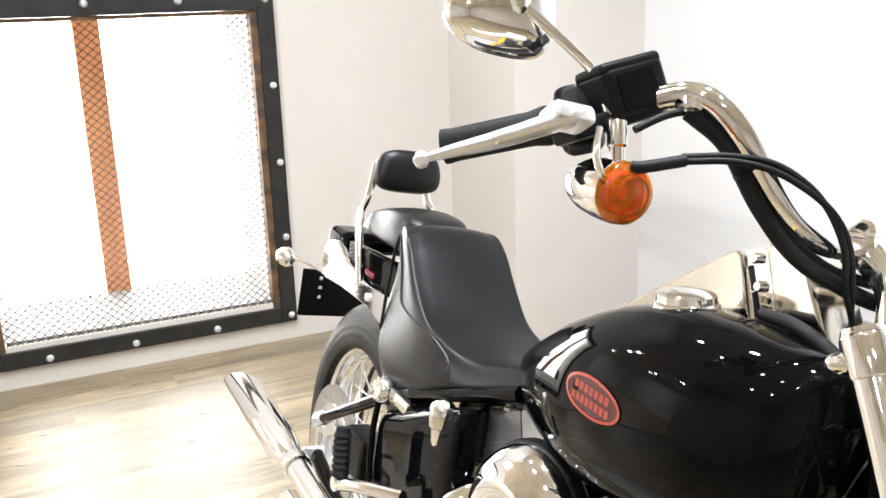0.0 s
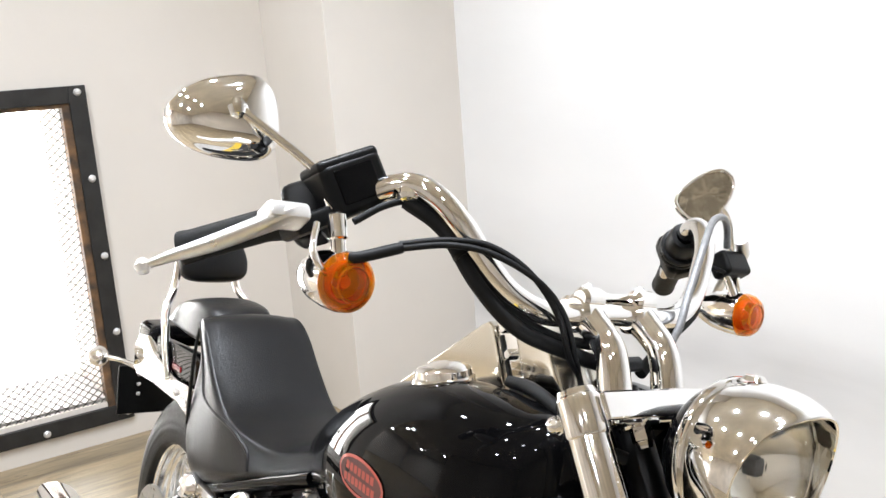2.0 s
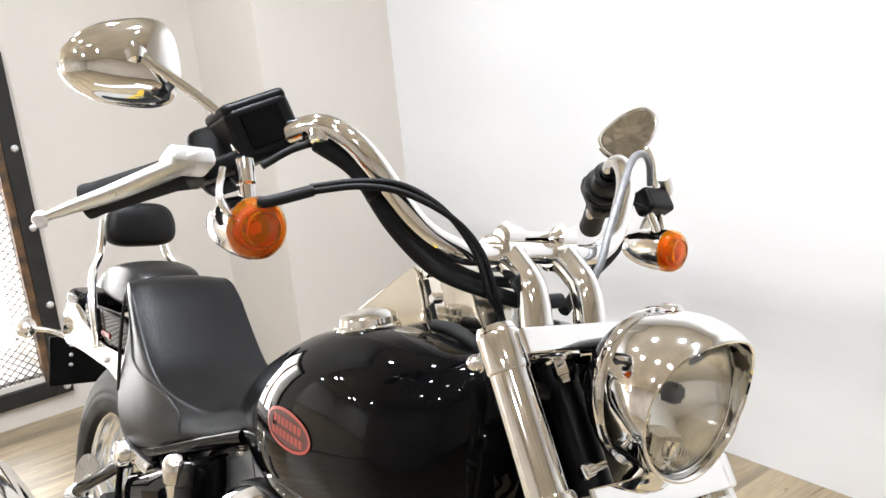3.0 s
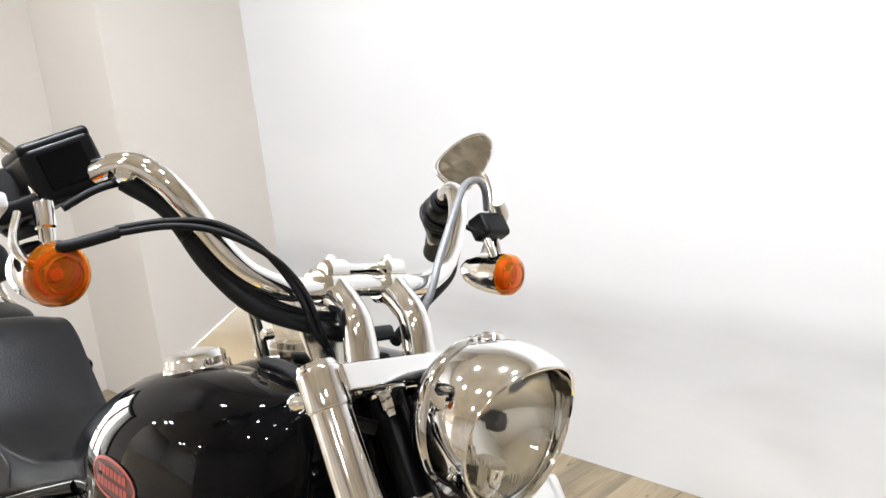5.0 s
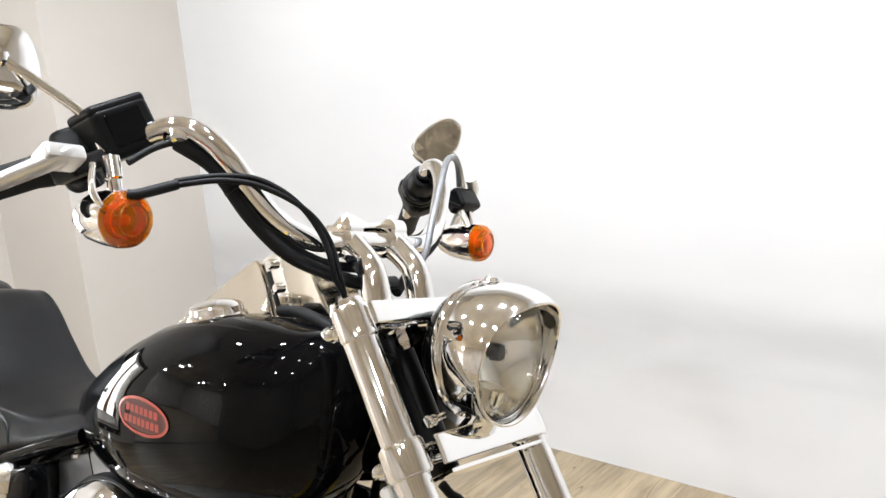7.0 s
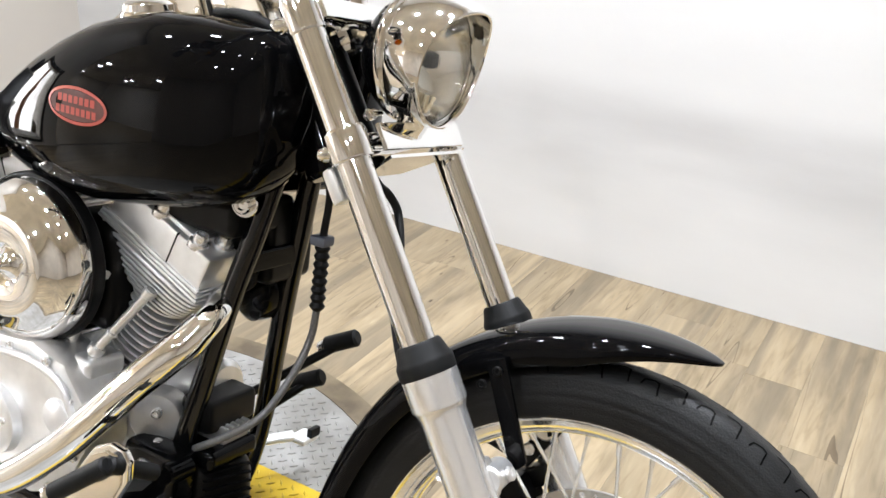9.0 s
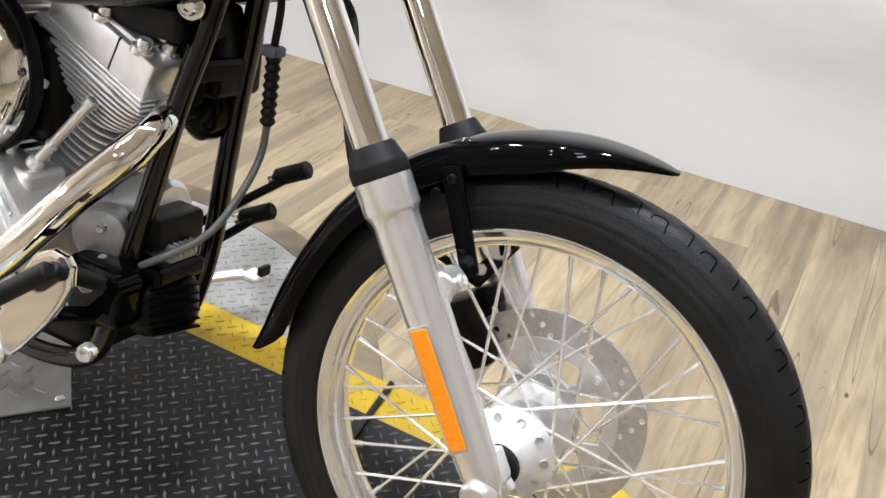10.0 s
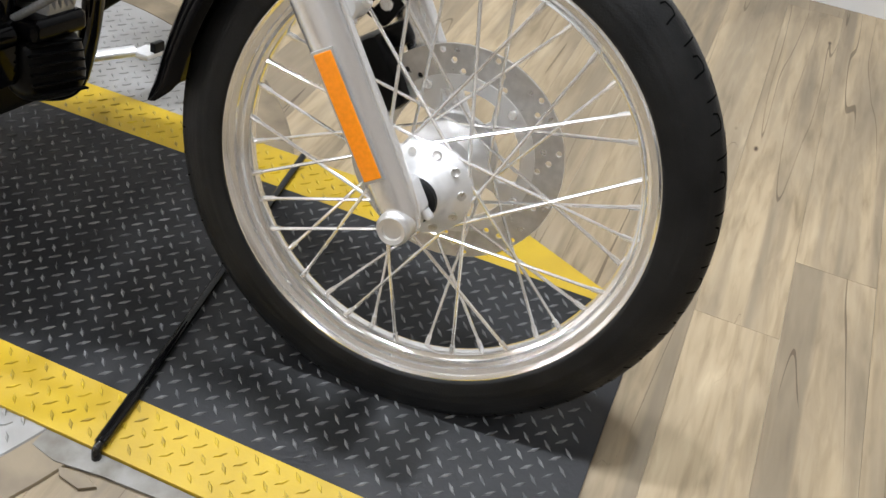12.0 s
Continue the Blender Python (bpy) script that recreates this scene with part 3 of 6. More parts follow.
tagged(part("tread_pattern", tread_lugs(-TR, TR, -TR, TR, TZ, keep=lambda x, y: x * x + y * y < (TR - 0.02) ** 2 and not (-0.235 < y < 0.425)), SILVERPLATE, turntable), kind="stuff")

part("rim_ring", lathe([(TR + 0.001, 0.0008), (TR + 0.001, 0.0042), (TR + 0.062, 0.0042), (TR + 0.064, 0.0008)], 96), WORNRIM, turntable, "worn brown ring round the turntable")
runway = new("runway")
tagged(runway, "black tread plate runway with yellow painted edges lying on the floor", "floor plate")
part("panel", box(((RW_BACK + RW_FRONT) / 2, (IN_Y0 + IN_Y1) / 2, (RZ + 0.001) / 2), (RW_FRONT - RW_BACK, IN_Y1 - IN_Y0, RZ - 0.001), 0.001), BLACKPLATE, runway, "worn black tread plate")
part("yellow_edge", box(((RW_BACK + RW_FRONT) / 2, (RW_Y0 + IN_Y0) / 2, (RZ + 0.001) / 2), (RW_FRONT - RW_BACK, IN_Y0 - RW_Y0, RZ - 0.001), 0.001), YELLOW, runway, "yellow painted edge strip")
flat_far = [(RW_BACK, IN_Y1), (RW_FRONT, IN_Y1), (RW_FRONT - 0.02, IN_Y1 + 0.006), (0.06, RW_Y1), (RW_BACK, RW_Y1)]
far_geo = prism(flat_far, 0.001, RZ, 0.0008)
part("yellow_edge", ([(x, z, y) for x, y, z in far_geo[0]], far_geo[1]), YELLOW, runway, "yellow painted edge strip with a cut corner")
tagged(part("tread_pattern", tread_lugs(RW_BACK, RW_FRONT - 0.01, IN_Y0, IN_Y1, RZ), LUG, runway), kind="stuff")
for y0, y1 in ((RW_Y0 + 0.004, IN_Y0), (IN_Y1, RW_Y1 - 0.004)):
    tagged(part("edge_pattern", tread_lugs(RW_BACK, RW_FRONT - 0.01, y0, y1, RZ, keep=lambda x, y: y < 0 or x < 0.03), YELLOWLUG, runway), kind="stuff")
part("hinge_rod", join(sweep([(-0.2915, -0.366, 0.002), (-0.292, -0.362, 0.016), (-0.294, -0.352, 0.0185)], 0.0065, 10, 3),
                       rod((-0.294, -0.352, 0.0185), (-0.303, -0.27, 0.0185), 0.0085, 12), rod((-0.303, -0.27, 0.0185), (-0.373, 0.3, 0.018), 0.0062, 10)), GLOSS, runway, "chipped black hinge rod")

# loose silver tread plate on the runway under the engine
loose = new("loose_plate")
loose.matrix_basis = pose(-0.797, -0.06, RZ + 0.0016, 0, 0, 48)
tagged(loose, "silver tread plate lying on the black runway under the engine", "plate")
part("sheet", box((-0.2, 0.2, 0.003), (0.4, 0.4, 0.005), 0.001), SILVERPLATE, loose)
tagged(part("tread_pattern", tread_lugs(-0.39, -0.03, 0.03, 0.39, 0.0055, 0.028, length=0.028, width=0.007), SILVERPLATE, loose), kind="stuff")
part("bolt", bolt((-0.018, 0.018, 0.0055), (0, 0, 1), 0.008, 0.005), STEEL, loose)
# metal lip along the runway's near edge, and a loose chip of wood by the rod
lip = prism([(-0.375, -0.358), (0.1, -0.358), (0.02, -0.366), (-0.12, -0.376), (-0.27, -0.384), (-0.335, -0.392), (-0.375, -0.384)], 0.001, 0.006, 0.0008)
part("edge_lip", ([(x, z, y) for x, y, z in lip[0]], lip[1]), TARNISHED, runway, "dull grey metal lip along the edge")
chip = new("wood_chip")
chip.location = (-0.295, -0.402, 0)
tagged(chip, "split chip of brown wood lying beside the runway", "wood chip")
chip_geo = prism([(-0.03, 0.006), (0.004, 0.012), (0.03, 0.003), (0.012, -0.009), (-0.02, -0.004)], 0.0005, 0.006, 0.0008)
part("chip_body", ([(x, z, y) for x, y, z in chip_geo[0]], chip_geo[1]), WORNRIM, chip)

# ---- floor planks ----
PL_W, PL_L, JOINT = 0.137, 1.22, 0.0002
rng = random.Random(4)
plank_meshes = {}
rest = []
count = 0
ncols = int((FRONT_X - WIN_X) / PL_W)
for i in range(ncols):
    xc = WIN_X + (i + 0.5) * PL_W
    y = RIGHT_Y - rng.uniform(0, PL_L)
    while y < LEFT_Y:
        a, b = max(y, RIGHT_Y), min(y + PL_L, LEFT_Y)
        y += PL_L
        if b - a < 0.002:
            continue
        size = (PL_W - JOINT, b - a - JOINT, 0.008)
        if b > -1.9 and count < 300:
            key = round(size[1], 3)
            if key not in plank_meshes:
                src = part("plank", box((0, 0, -0.004), size, 0.0003, 1), WOOD, floor)
                plank_meshes[key] = src.data
            else:
                src = new("plank", plank_meshes[key])
                src.parent = floor
            src.location = (xc, (a + b) / 2, 0)
            count += 1
        else:
            rest.append(box((xc, (a + b) / 2, -0.004), size))
for i in range(int((OUT_X - HALL_X) / PL_W) + 4):
    y = HALL_Y - rng.uniform(0, 2.4)
    top = BAY_END if HALL_X + (i + 1) * PL_W < OUT_X else RIGHT_Y + 3.7
    while y < top:
        a, b = max(y, HALL_Y), min(y + 2.44, top)
        y += 2.44
        if b - a > 0.01 and HALL_X + (i + 1) * PL_W < WIN_X:
            rest.append(box((HALL_X + (i + 0.5) * PL_W, (a + b) / 2, -0.004), (PL_W - JOINT, b - a - JOINT, 0.008)))
tagged(part("far_planks", join(*rest), WOOD, floor), kind="stuff")

# ---- the motorcycle: x ahead, y to its left, z up, leaning on its stand ----
LEAN = 12.0
bike = new("motorcycle")
bike.matrix_basis = pose(0, 0, 0.022, 0, -0.72, 0) @ pose(0, -0.335 * math.sin(radians(LEAN)), 0.0, -LEAN, 0, 0)
tagged(bike, "black and chrome cruiser motorcycle leaning on a tread plate runway", "motorcycle")

RAKE, STEER = radians(34), radians(5)
UPV, AHEAD = Vector((-math.sin(RAKE), 0, math.cos(RAKE))), Vector((math.cos(RAKE), 0, math.sin(RAKE)))
AXLE = Vector((0, 0, 0.335))
PIVOT = AXLE - 0.05 * AHEAD
# fork frame: x square to the fork tubes and ahead, y left, z up along the tubes, from the axle
FORK = Matrix.Translation(PIVOT) @ Matrix.Rotation(STEER, 4, UPV) @ Matrix.Translation(-PIVOT) @ Matrix(
    ((AHEAD.x, 0, UPV.x, AXLE.x), (0, 1, 0, AXLE.y), (AHEAD.z, 0, UPV.z, AXLE.z), (0, 0, 0, 1)))
LEVEL = Vector((math.cos(RAKE), 0, -math.sin(RAKE)))   # the bike's ahead, in the fork frame
LIFT = Vector((math.sin(RAKE), 0, math.cos(RAKE)))     # the bike's up, in the fork frame
ALONG_Y = Matrix.Rotation(radians(-90), 4, "X")        # turns z to y


LEGS = FORK @ Matrix.Translation((0.008, 0, 0.79)) @ Matrix.Rotation(radians(2.25), 4, "Y") @ Matrix.Translation((0, 0, -0.79))   # the tubes and legs
HUB = LEGS @ Matrix.Translation((0.002, 0, -0.019))


def lpart(name, geo, mat, parent=None, label="", crease=38):
    return part(name, geo, mat, parent or bike, label, LEGS, crease)


def fpart(name, geo, mat, parent=None, label="", crease=38):
    return part(name, geo, mat, parent or bike, label, FORK, crease)


def bpart(name, geo, mat, parent=None, label="", crease=38):
    return part(name, geo, mat, parent or bike, label, None, crease)


# -- wheels --
def tyre_geo(r_out, r_in, width):
    prof = []
    h = r_out - r_in
    for k in range(61):
        a = math.pi * k / 60
        wv = -math.cos(a) * width / 2
        bulge = 1 - abs(math.cos(a)) ** 3.0
        ridge = 1.0 + (0.022 if min(k, 60 - k) in (6, 9, 14) else 0.0)
        prof.append((r_in + 0.004 + (h - 0.004) * bulge ** 0.62, wv * (0.82 + 0.18 * math.sin(a)) * ridge))
    prof += [(r_in, width * 0.36), (r_in - 0.004, 0.0), (r_in, -width * 0.36)]
    prof.append(prof[0])
    return lathe(prof, 96, ALONG_Y)


def rim_geo(r_flange, width):
    w = width / 2
    prof = [(r_flange, -w), (r_flange + 0.001, -w - 0.002), (r_flange - 0.001, -w - 0.0045), (r_flange - 0.006, -w - 0.0045), (r_flange - 0.009, -w - 0.002), (r_flange - 0.0095, -w + 0.003), (r_flange - 0.0165, -w + 0.0045), (r_flange - 0.0175, -w + 0.009),
            (r_flange - 0.019, -w * 0.66), (r_flange - 0.0215, -w * 0.62), (r_flange - 0.0235, -w * 0.48), (r_flange - 0.0245, -w * 0.42), (r_flange - 0.0295, -w * 0.34), (r_flange - 0.031, -w * 0.2), (r_flange - 0.0315, 0)]
    prof = prof + [(r, -h) for r, h in reversed(prof[:-1])]
    back = [(r_flange - 0.004, w - 0.002), (r_flange - 0.02, 0), (r_flange - 0.004, -w + 0.002)]
    return lathe(prof + back + [prof[0]], 96, ALONG_Y)


def groove_geo(r_out, r_in, width, n):
    """A thin meandering tread groove on each half of the crown, a hair above the rubber."""
    h = r_out - r_in

    def at(f, a, sg):
        rr = r_in + 0.004 + (h - 0.004) * (1 - f ** 3) ** 0.62 + 0.0005
        return (rr * math.cos(a), sg * f * width / 2 * (0.82 + 0.18 * math.sqrt(1 - f * f)), rr * math.sin(a))

    verts, faces = [], []
    step = 2 * math.pi / n
    for k in range(n):
        for sg in (-1, 1):
            a0 = (k + (0.5 if sg > 0 else 0)) * step
            path = [(0.68, 0.03), (0.60, 0.08), (0.42, 0.12), (0.36, 0.3), (0.42, 0.62), (0.56, 0.7)] if k % 2 else [(0.62, 0.13), (0.5, 0.16), (0.22, 0.2), (0.16, 0.4), (0.2, 0.75)]
            fine = []
            for (f0, e0), (f1, e1) in zip(path, path[1:]):
                for q in range(4):
                    fine.append((f0 + (f1 - f0) * q / 4, e0 + (e1 - e0) * q / 4))
            fine.append(path[-1])
            for i, (f, e) in enumerate(fine):
                fa, ea = fine[max(0, i - 1)]
                fb, eb = fine[min(len(fine) - 1, i + 1)]
                df, de = (fb - fa) * width / 2, (eb - ea) * step * r_out
                ln = math.hypot(df, de)
                wf, we = de / ln * 0.0011 / (width / 2), -df / ln * 0.0011 / (step * r_out)
                verts += [at(f + wf, a0 + (e + we) * step, sg), at(f - wf, a0 + (e - we) * step, sg)]
                if i:
                    m = len(verts)
                    faces.append((m - 4, m - 3, m - 1, m - 2))
    return verts, faces


def spoke_ends(n, r_hub, r_rim, y_hub, y_rim):
    """Laced pairs: (inner point, outer point) for each spoke."""
    out = []
    for k in range(n):
        side = 1 if k % 2 else -1
        lean_dir = -1 if k % 4 in (1, 2) else 1
        a_rim = 2 * math.pi * k / n + radians(2.2)
        a_hub = a_rim + lean_dir * radians(64)
        out.append(((r_hub * math.cos(a_hub), side * y_hub, r_hub * math.sin(a_hub)),
                    (r_rim * math.cos(a_rim), side * y_rim, r_rim * math.sin(a_rim))))
    return out


def wheel(name, m, r_tyre, r_flange, t_width, r_width, hub, y_hub, n_spokes, label):
    hub_part = part(name, hub, CAST, bike, label, m)
    tyre = part("tyre", tyre_geo(r_tyre, r_flange - 0.006, t_width), TYRE, hub_part, "black road tyre", m, 60)
    part("rim", rim_geo(r_flange, r_width), RIM, hub_part, "polished laced rim", m)
    for p0, p1 in spoke_ends(n_spokes, 0.055, r_flange - 0.028, y_hub, 0.006):
        d = (Vector(p1) - Vector(p0)).normalized()
        tip = Vector(p1) - d * 0.016
        part("spoke", join(rod(p0, p1, 0.0023, 8), rod(tip, Vector(p1) + d * 0.003, 0.0036, 8)), STEEL, hub_part, "", m)
    return hub_part


def disc_parts(parent, m, y, r_out, r_in):
    holes = lambda i, j: (i * 2 + j * 3) % 5 == 0 and j in (0, 1, 2)
    part("brake_disc", ring_plate(r_in, r_out, y - 0.0025, y + 0.0025, 60, 3, 0.0042, holes), DISC, parent, "drilled steel brake disc", m)
    part("disc_carrier", lathe([(0.034, y - 0.005), (0.058, y - 0.005), (0.06, y), (0.058, y + 0.005), (0.034, y + 0.005), (0.034, y - 0.005)], 40, ALONG_Y), ALLOY, parent, "polished disc carrier", m)
    part("carrier_ring", lathe([(r_in - 0.016, y - 0.004), (r_in + 0.003, y - 0.0045), (r_in + 0.003, y + 0.0045), (r_in - 0.016, y + 0.004), (r_in - 0.016, y - 0.004)], 56, ALONG_Y), ALLOY, parent, "", m)
    for k in range(5):
        a = 2 * math.pi * k / 5 + 0.3
        q = []
        for rr, off in ((0.054, 0.2), (0.07, 0.12), (r_in - 0.013, 0.26), (r_in - 0.013, -0.16), (0.07, -0.12), (0.054, -0.2)):
            q.append((rr * math.cos(a + off), rr * math.sin(a + off)))
        part("carrier_arm", prism(q, y - 0.0038, y + 0.0038, 0.0012), ALLOY, parent, "", m)
        part("carrier_bolt", bolt(((r_in - 0.006) * math.cos(a), y - 0.0045, (r_in - 0.006) * math.sin(a)), (0, -1, 0), 0.0065, 0.005), STEEL, parent, "", m)


hub_prof = [(0.012, -0.097), (0.017, -0.097), (0.017, -0.088), (0.024, -0.086), (0.03, -0.083), (0.033, -0.076), (0.036, -0.066), (0.043, -0.056), (0.054, -0.05), (0.059, -0.046), (0.059, -0.039), (0.05, -0.034), (0.034, -0.028), (0.03, -0.012), (0.03, 0.02), (0.036, 0.036),
            (0.05, 0.04), (0.056, 0.044), (0.056, 0.052), (0.05, 0.058), (0.042, 0.072), (0.036, 0.09), (0.03, 0.095), (0.012, 0.095)]
front_wheel = wheel("front_wheel", HUB, 0.344, 0.2805, 0.089, 0.058, lathe(hub_prof, 48, ALONG_Y), 0.046, 40, "laced front wheel with cast bell hub")
disc_parts(front_wheel, HUB, 0.08, 0.146, 0.105)
tagged(part("tread_pattern", groove_geo(0.344, 0.2745, 0.089, 64), SIPE, front_wheel, "", HUB), kind="stuff")
part("bearing_seal", lathe([(0.0172, -0.0975), (0.0245, -0.0965), (0.0275, -0.093), (0.0275, -0.083)], 32, ALONG_Y), RUBBER, front_wheel, "black bearing seal", HUB)
for k in range(10):
    a = 2 * math.pi * k / 10 + 0.2
    at = Vector((0.048 * math.cos(a), -0.0538, 0.048 * math.sin(a)))
    part("hub_hole", lathe([(0.0001, 0.0012), (0.0044, 0.0012), (0.0052, 0.0018), (0.0058, 0.0012), (0.006, -0.002)], 14, aim(at, (0.45 * math.cos(a), -1, 0.45 * math.sin(a)))), DISC, front_wheel, "", HUB)
REAR = Matrix.Translation((-1.705, 0, 0.337))
rear_hub = lathe([(0.012, -0.1), (0.03, -0.1), (0.045, -0.09), (0.06, -0.07), (0.06, -0.06), (0.04, -0.05), (0.035, 0), (0.04, 0.05), (0.06, 0.06), (0.06, 0.075), (0.03, 0.1), (0.012, 0.1)], 36, ALONG_Y)
rear_wheel = wheel("rear_wheel", REAR, 0.337, 0.235, 0.15, 0.085, rear_hub, 0.062, 40, "laced rear wheel behind the muffler")
disc_parts(rear_wheel, REAR, -0.105, 0.146, 0.1)

# -- front fork --
for side, nm in ((-1, "right"), (1, "left")):
    y = side * 0.127
    leg = lpart("fork_leg", lathe([(0.0001, -0.04), (0.016, -0.04), (0.0235, -0.02), (0.0255, 0.01), (0.0265, 0.05), (0.0275, 0.2), (0.0275, 0.298), (0.031, 0.307), (0.033, 0.31), (0.033, 0.352), (0.0001, 0.352)], 36,
                                  Matrix.Translation((0, y, 0))), LEGALLOY, None, "polished aluminium lower fork leg")
    lpart("fork_tube", lathe([(0.0208, 0.34), (0.0208, 0.8)], 36, Matrix.Translation((0, y, 0))), CHROME, leg, "chrome fork tube")
    lpart("dust_boot", lathe([(0.0325, 0.345), (0.034, 0.348), (0.034, 0.36), (0.0328, 0.364), (0.031, 0.367), (0.0268, 0.381), (0.0245, 0.384), (0.0205, 0.384)], 36, Matrix.Translation((0, y, 0))), RUBBER, leg, "black rubber dust boot")
    # axle boss
    lpart("axle_boss", join(lathe([(0.0001, -0.03), (0.0175, -0.03), (0.02, -0.027), (0.0205, 0.0), (0.02, 0.026), (0.0001, 0.027)], 28, Matrix.Translation((-0.003, y, -0.027)) @ ALONG_Y),
                            lathe([(0.0001, -0.026), (0.0105, -0.026), (0.0115, -0.034), (0.016, -0.035), (0.0175, -0.03)], 20, Matrix.Translation((-0.003, y, -0.027)) @ (ALONG_Y if side < 0 else Matrix.Rotation(math.pi, 4, "Z") @ ALONG_Y))), ALLOY, leg)
    lpart("axle_cap", join(box((0.012, y - side * 0.012, -0.006), (0.03, 0.026, 0.04), 0.006), bolt((0.022, y - side * 0.012, -0.026), (0.3, 0, -1), 0.006, 0.012)), CAST, leg)
    # fender boss
    lpart("fender_boss", join(rod((0.02, y - side * 0.01, 0.21), (0.02, y - side * 0.05, 0.21), 0.017, 20, 0.003), box((0.01, y - side * 0.018, 0.212), (0.03, 0.026, 0.05), 0.008),
                              bolt((0.037, y - side * 0.03, 0.208), (1, 0, 0), 0.009, 0.006)), ALLOY, leg)
    if side < 0:
        lpart("reflector_frame", box((-0.003, y - 0.0262, 0.104), (0.0265, 0.005, 0.15), 0.0012), GREYCAST, leg, "grey reflector frame")
        lpart("reflector", box((-0.003, y - 0.0275, 0.104), (0.0215, 0.005, 0.144), 0.0015), REFLECTOR, leg, "long amber reflector",)
lpart("axle", rod((-0.002, -0.14, -0.024), (-0.002, 0.14, -0.024), 0.011, 16), STEEL)

# triple clamps
for nm, s0, s1, lab in (("lower_clamp", 0.602, 0.64, "chrome lower triple clamp"), ("upper_clamp", 0.757, 0.798, "chrome upper triple clamp")):
    cr = 0.0228 if nm[0] == "u" else 0.0262
    clamp = lpart(nm, box((-0.004, 0, (s0 + s1) / 2), (0.04, 0.2, s1 - s0 - 0.014), 0.006), CHROME, None, lab)
    for side in (-1, 1):
        lpart("tube_collar", lathe([(0.0209, s0), (cr - 0.002, s0), (cr, s0 + 0.003), (cr, s1 - 0.004), (cr - 0.002, s1), (0.0206, s1 + 0.0005)], 40, Matrix.Translation((0, side * 0.127, 0))), CHROME, clamp, "polished chrome collar")
        lpart("pinch_boss", rod((-0.026, side * 0.14, (s0 + s1) / 2), (-0.026, side * 0.112, (s0 + s1) / 2), 0.0095, 20, 0.003), CHROME, clamp)
        lpart("pinch_bolt", lathe([(0.0001, 0.0095), (0.004, 0.009), (0.0075, 0.006), (0.0095, 0)], 18, aim((-0.026, side * 0.14, (s0 + s1) / 2), (0, side, 0))), CHROME, clamp)
lower_clamp = lpart("clamp_shroud", box((0.033, 0.0, 0.619), (0.007, 0.212, 0.034), 0.0025), CHROME, None, "chrome front shroud of the lower clamp")
lpart("shroud_floor", loft([[(x, y, z) for x, y in ((0.034, -0.1), (0.034, 0.1), (-0.04, 0.05), (-0.04, -0.05))] for z in (0.592, 0.596)]), CHROME, lower_clamp)
lpart("upper_shroud", box((0.0265, 0, 0.78), (0.007, 0.246, 0.027), 0.0025), CHROME, None, "chrome front plate of the upper clamp")
for y in (-0.048,):
    nut = lpart("riser_bolt", lathe([(0.0001, 0.03), (0.007, 0.03), (0.009, 0.024), (0.0115, 0.022), (0.0115, 0.01), (0.017, 0.008), (0.019, 0.0)], 6, aim((0.0, y, 0.772), (0, 0, -1))), CHROME, None, "chrome riser bolt under the clamp")
    lpart("washer", lathe([(0.0001, 0.0), (0.0205, 0.0), (0.022, 0.003), (0.0205, 0.006), (0.0001, 0.006)], 24, aim((0.0, y, 0.768), (0, 0, -1))), CHROME, nut)
lpart("fork_stop", box((-0.03, -0.13, 0.583), (0.016, 0.024, 0.044), 0.006), ALLOY)
for side in (-1, 1):
    lpart("tube_cap", lathe([(0.0212, 0.798), (0.019, 0.804), (0.0001, 0.805)], 28, Matrix.Translation((0, side * 0.127, 0))), CHROME)
lpart("steering_stem", rod((-0.05, 0, 0.6), (-0.05, 0, 0.82), 0.02, 20, 0.003), SATIN)

# front fender
rings = []
FW = 0.062
for k in range(49):
    a = radians(40.8 + (148 - 40.8) * (k / 48) ** 1.25)
    e = (k / 48) ** 1.25
    flare = 0.018 * max(0.0, (e - 0.72) / 0.28) ** 2
    wid = FW * min(1.0, (e + 0.0015) / 0.2) ** 0.55 if e < 0.2 else FW
    drop = 0.040 * min(1.0, (e + 0.006) / 0.25, (1.02 - e) / 0.06)
    ring = []
    prof = [(-1.0, -1.0), (-1.0, -0.7), (-0.97, -0.42), (-0.86, -0.2), (-0.62, -0.06), (-0.3, -0.01), (0, 0), (0.3, -0.01), (0.62, -0.06), (0.86, -0.2), (0.97, -0.42), (1.0, -0.7), (1.0, -1.0)]
    for py, pr in prof:
        ring.append((py * wid, 0.3625 + flare + pr * drop))
    for py, pr in reversed(prof):
        ring.append((py * (wid - 0.0025), 0.3597 + flare + pr * drop))
    rings.append([(r * math.cos(a), y, r * math.sin(a)) for y, r in ring])
fender = fpart("front_fender", loft(rings), PAINT, None, "gloss black front fender", 50)
for side in (-1, 1):
    brk = [(0.035, 0.335), (0.06, 0.33), (0.034, 0.205), (0.01, 0.2)]
    fpart("fender_bracket", prism(brk, side * 0.064, side * 0.071, 0.002), PAINT, fender)
    fpart("fender_bolt", bolt((0.045, side * 0.071, 0.318), (0, side, 0), 0.006, 0.004), SATIN, fender)
    fpart("fender_bolt", bolt((0.02, side * 0.071, 0.31), (0, side, 0), 0.006, 0.004), SATIN, fender)
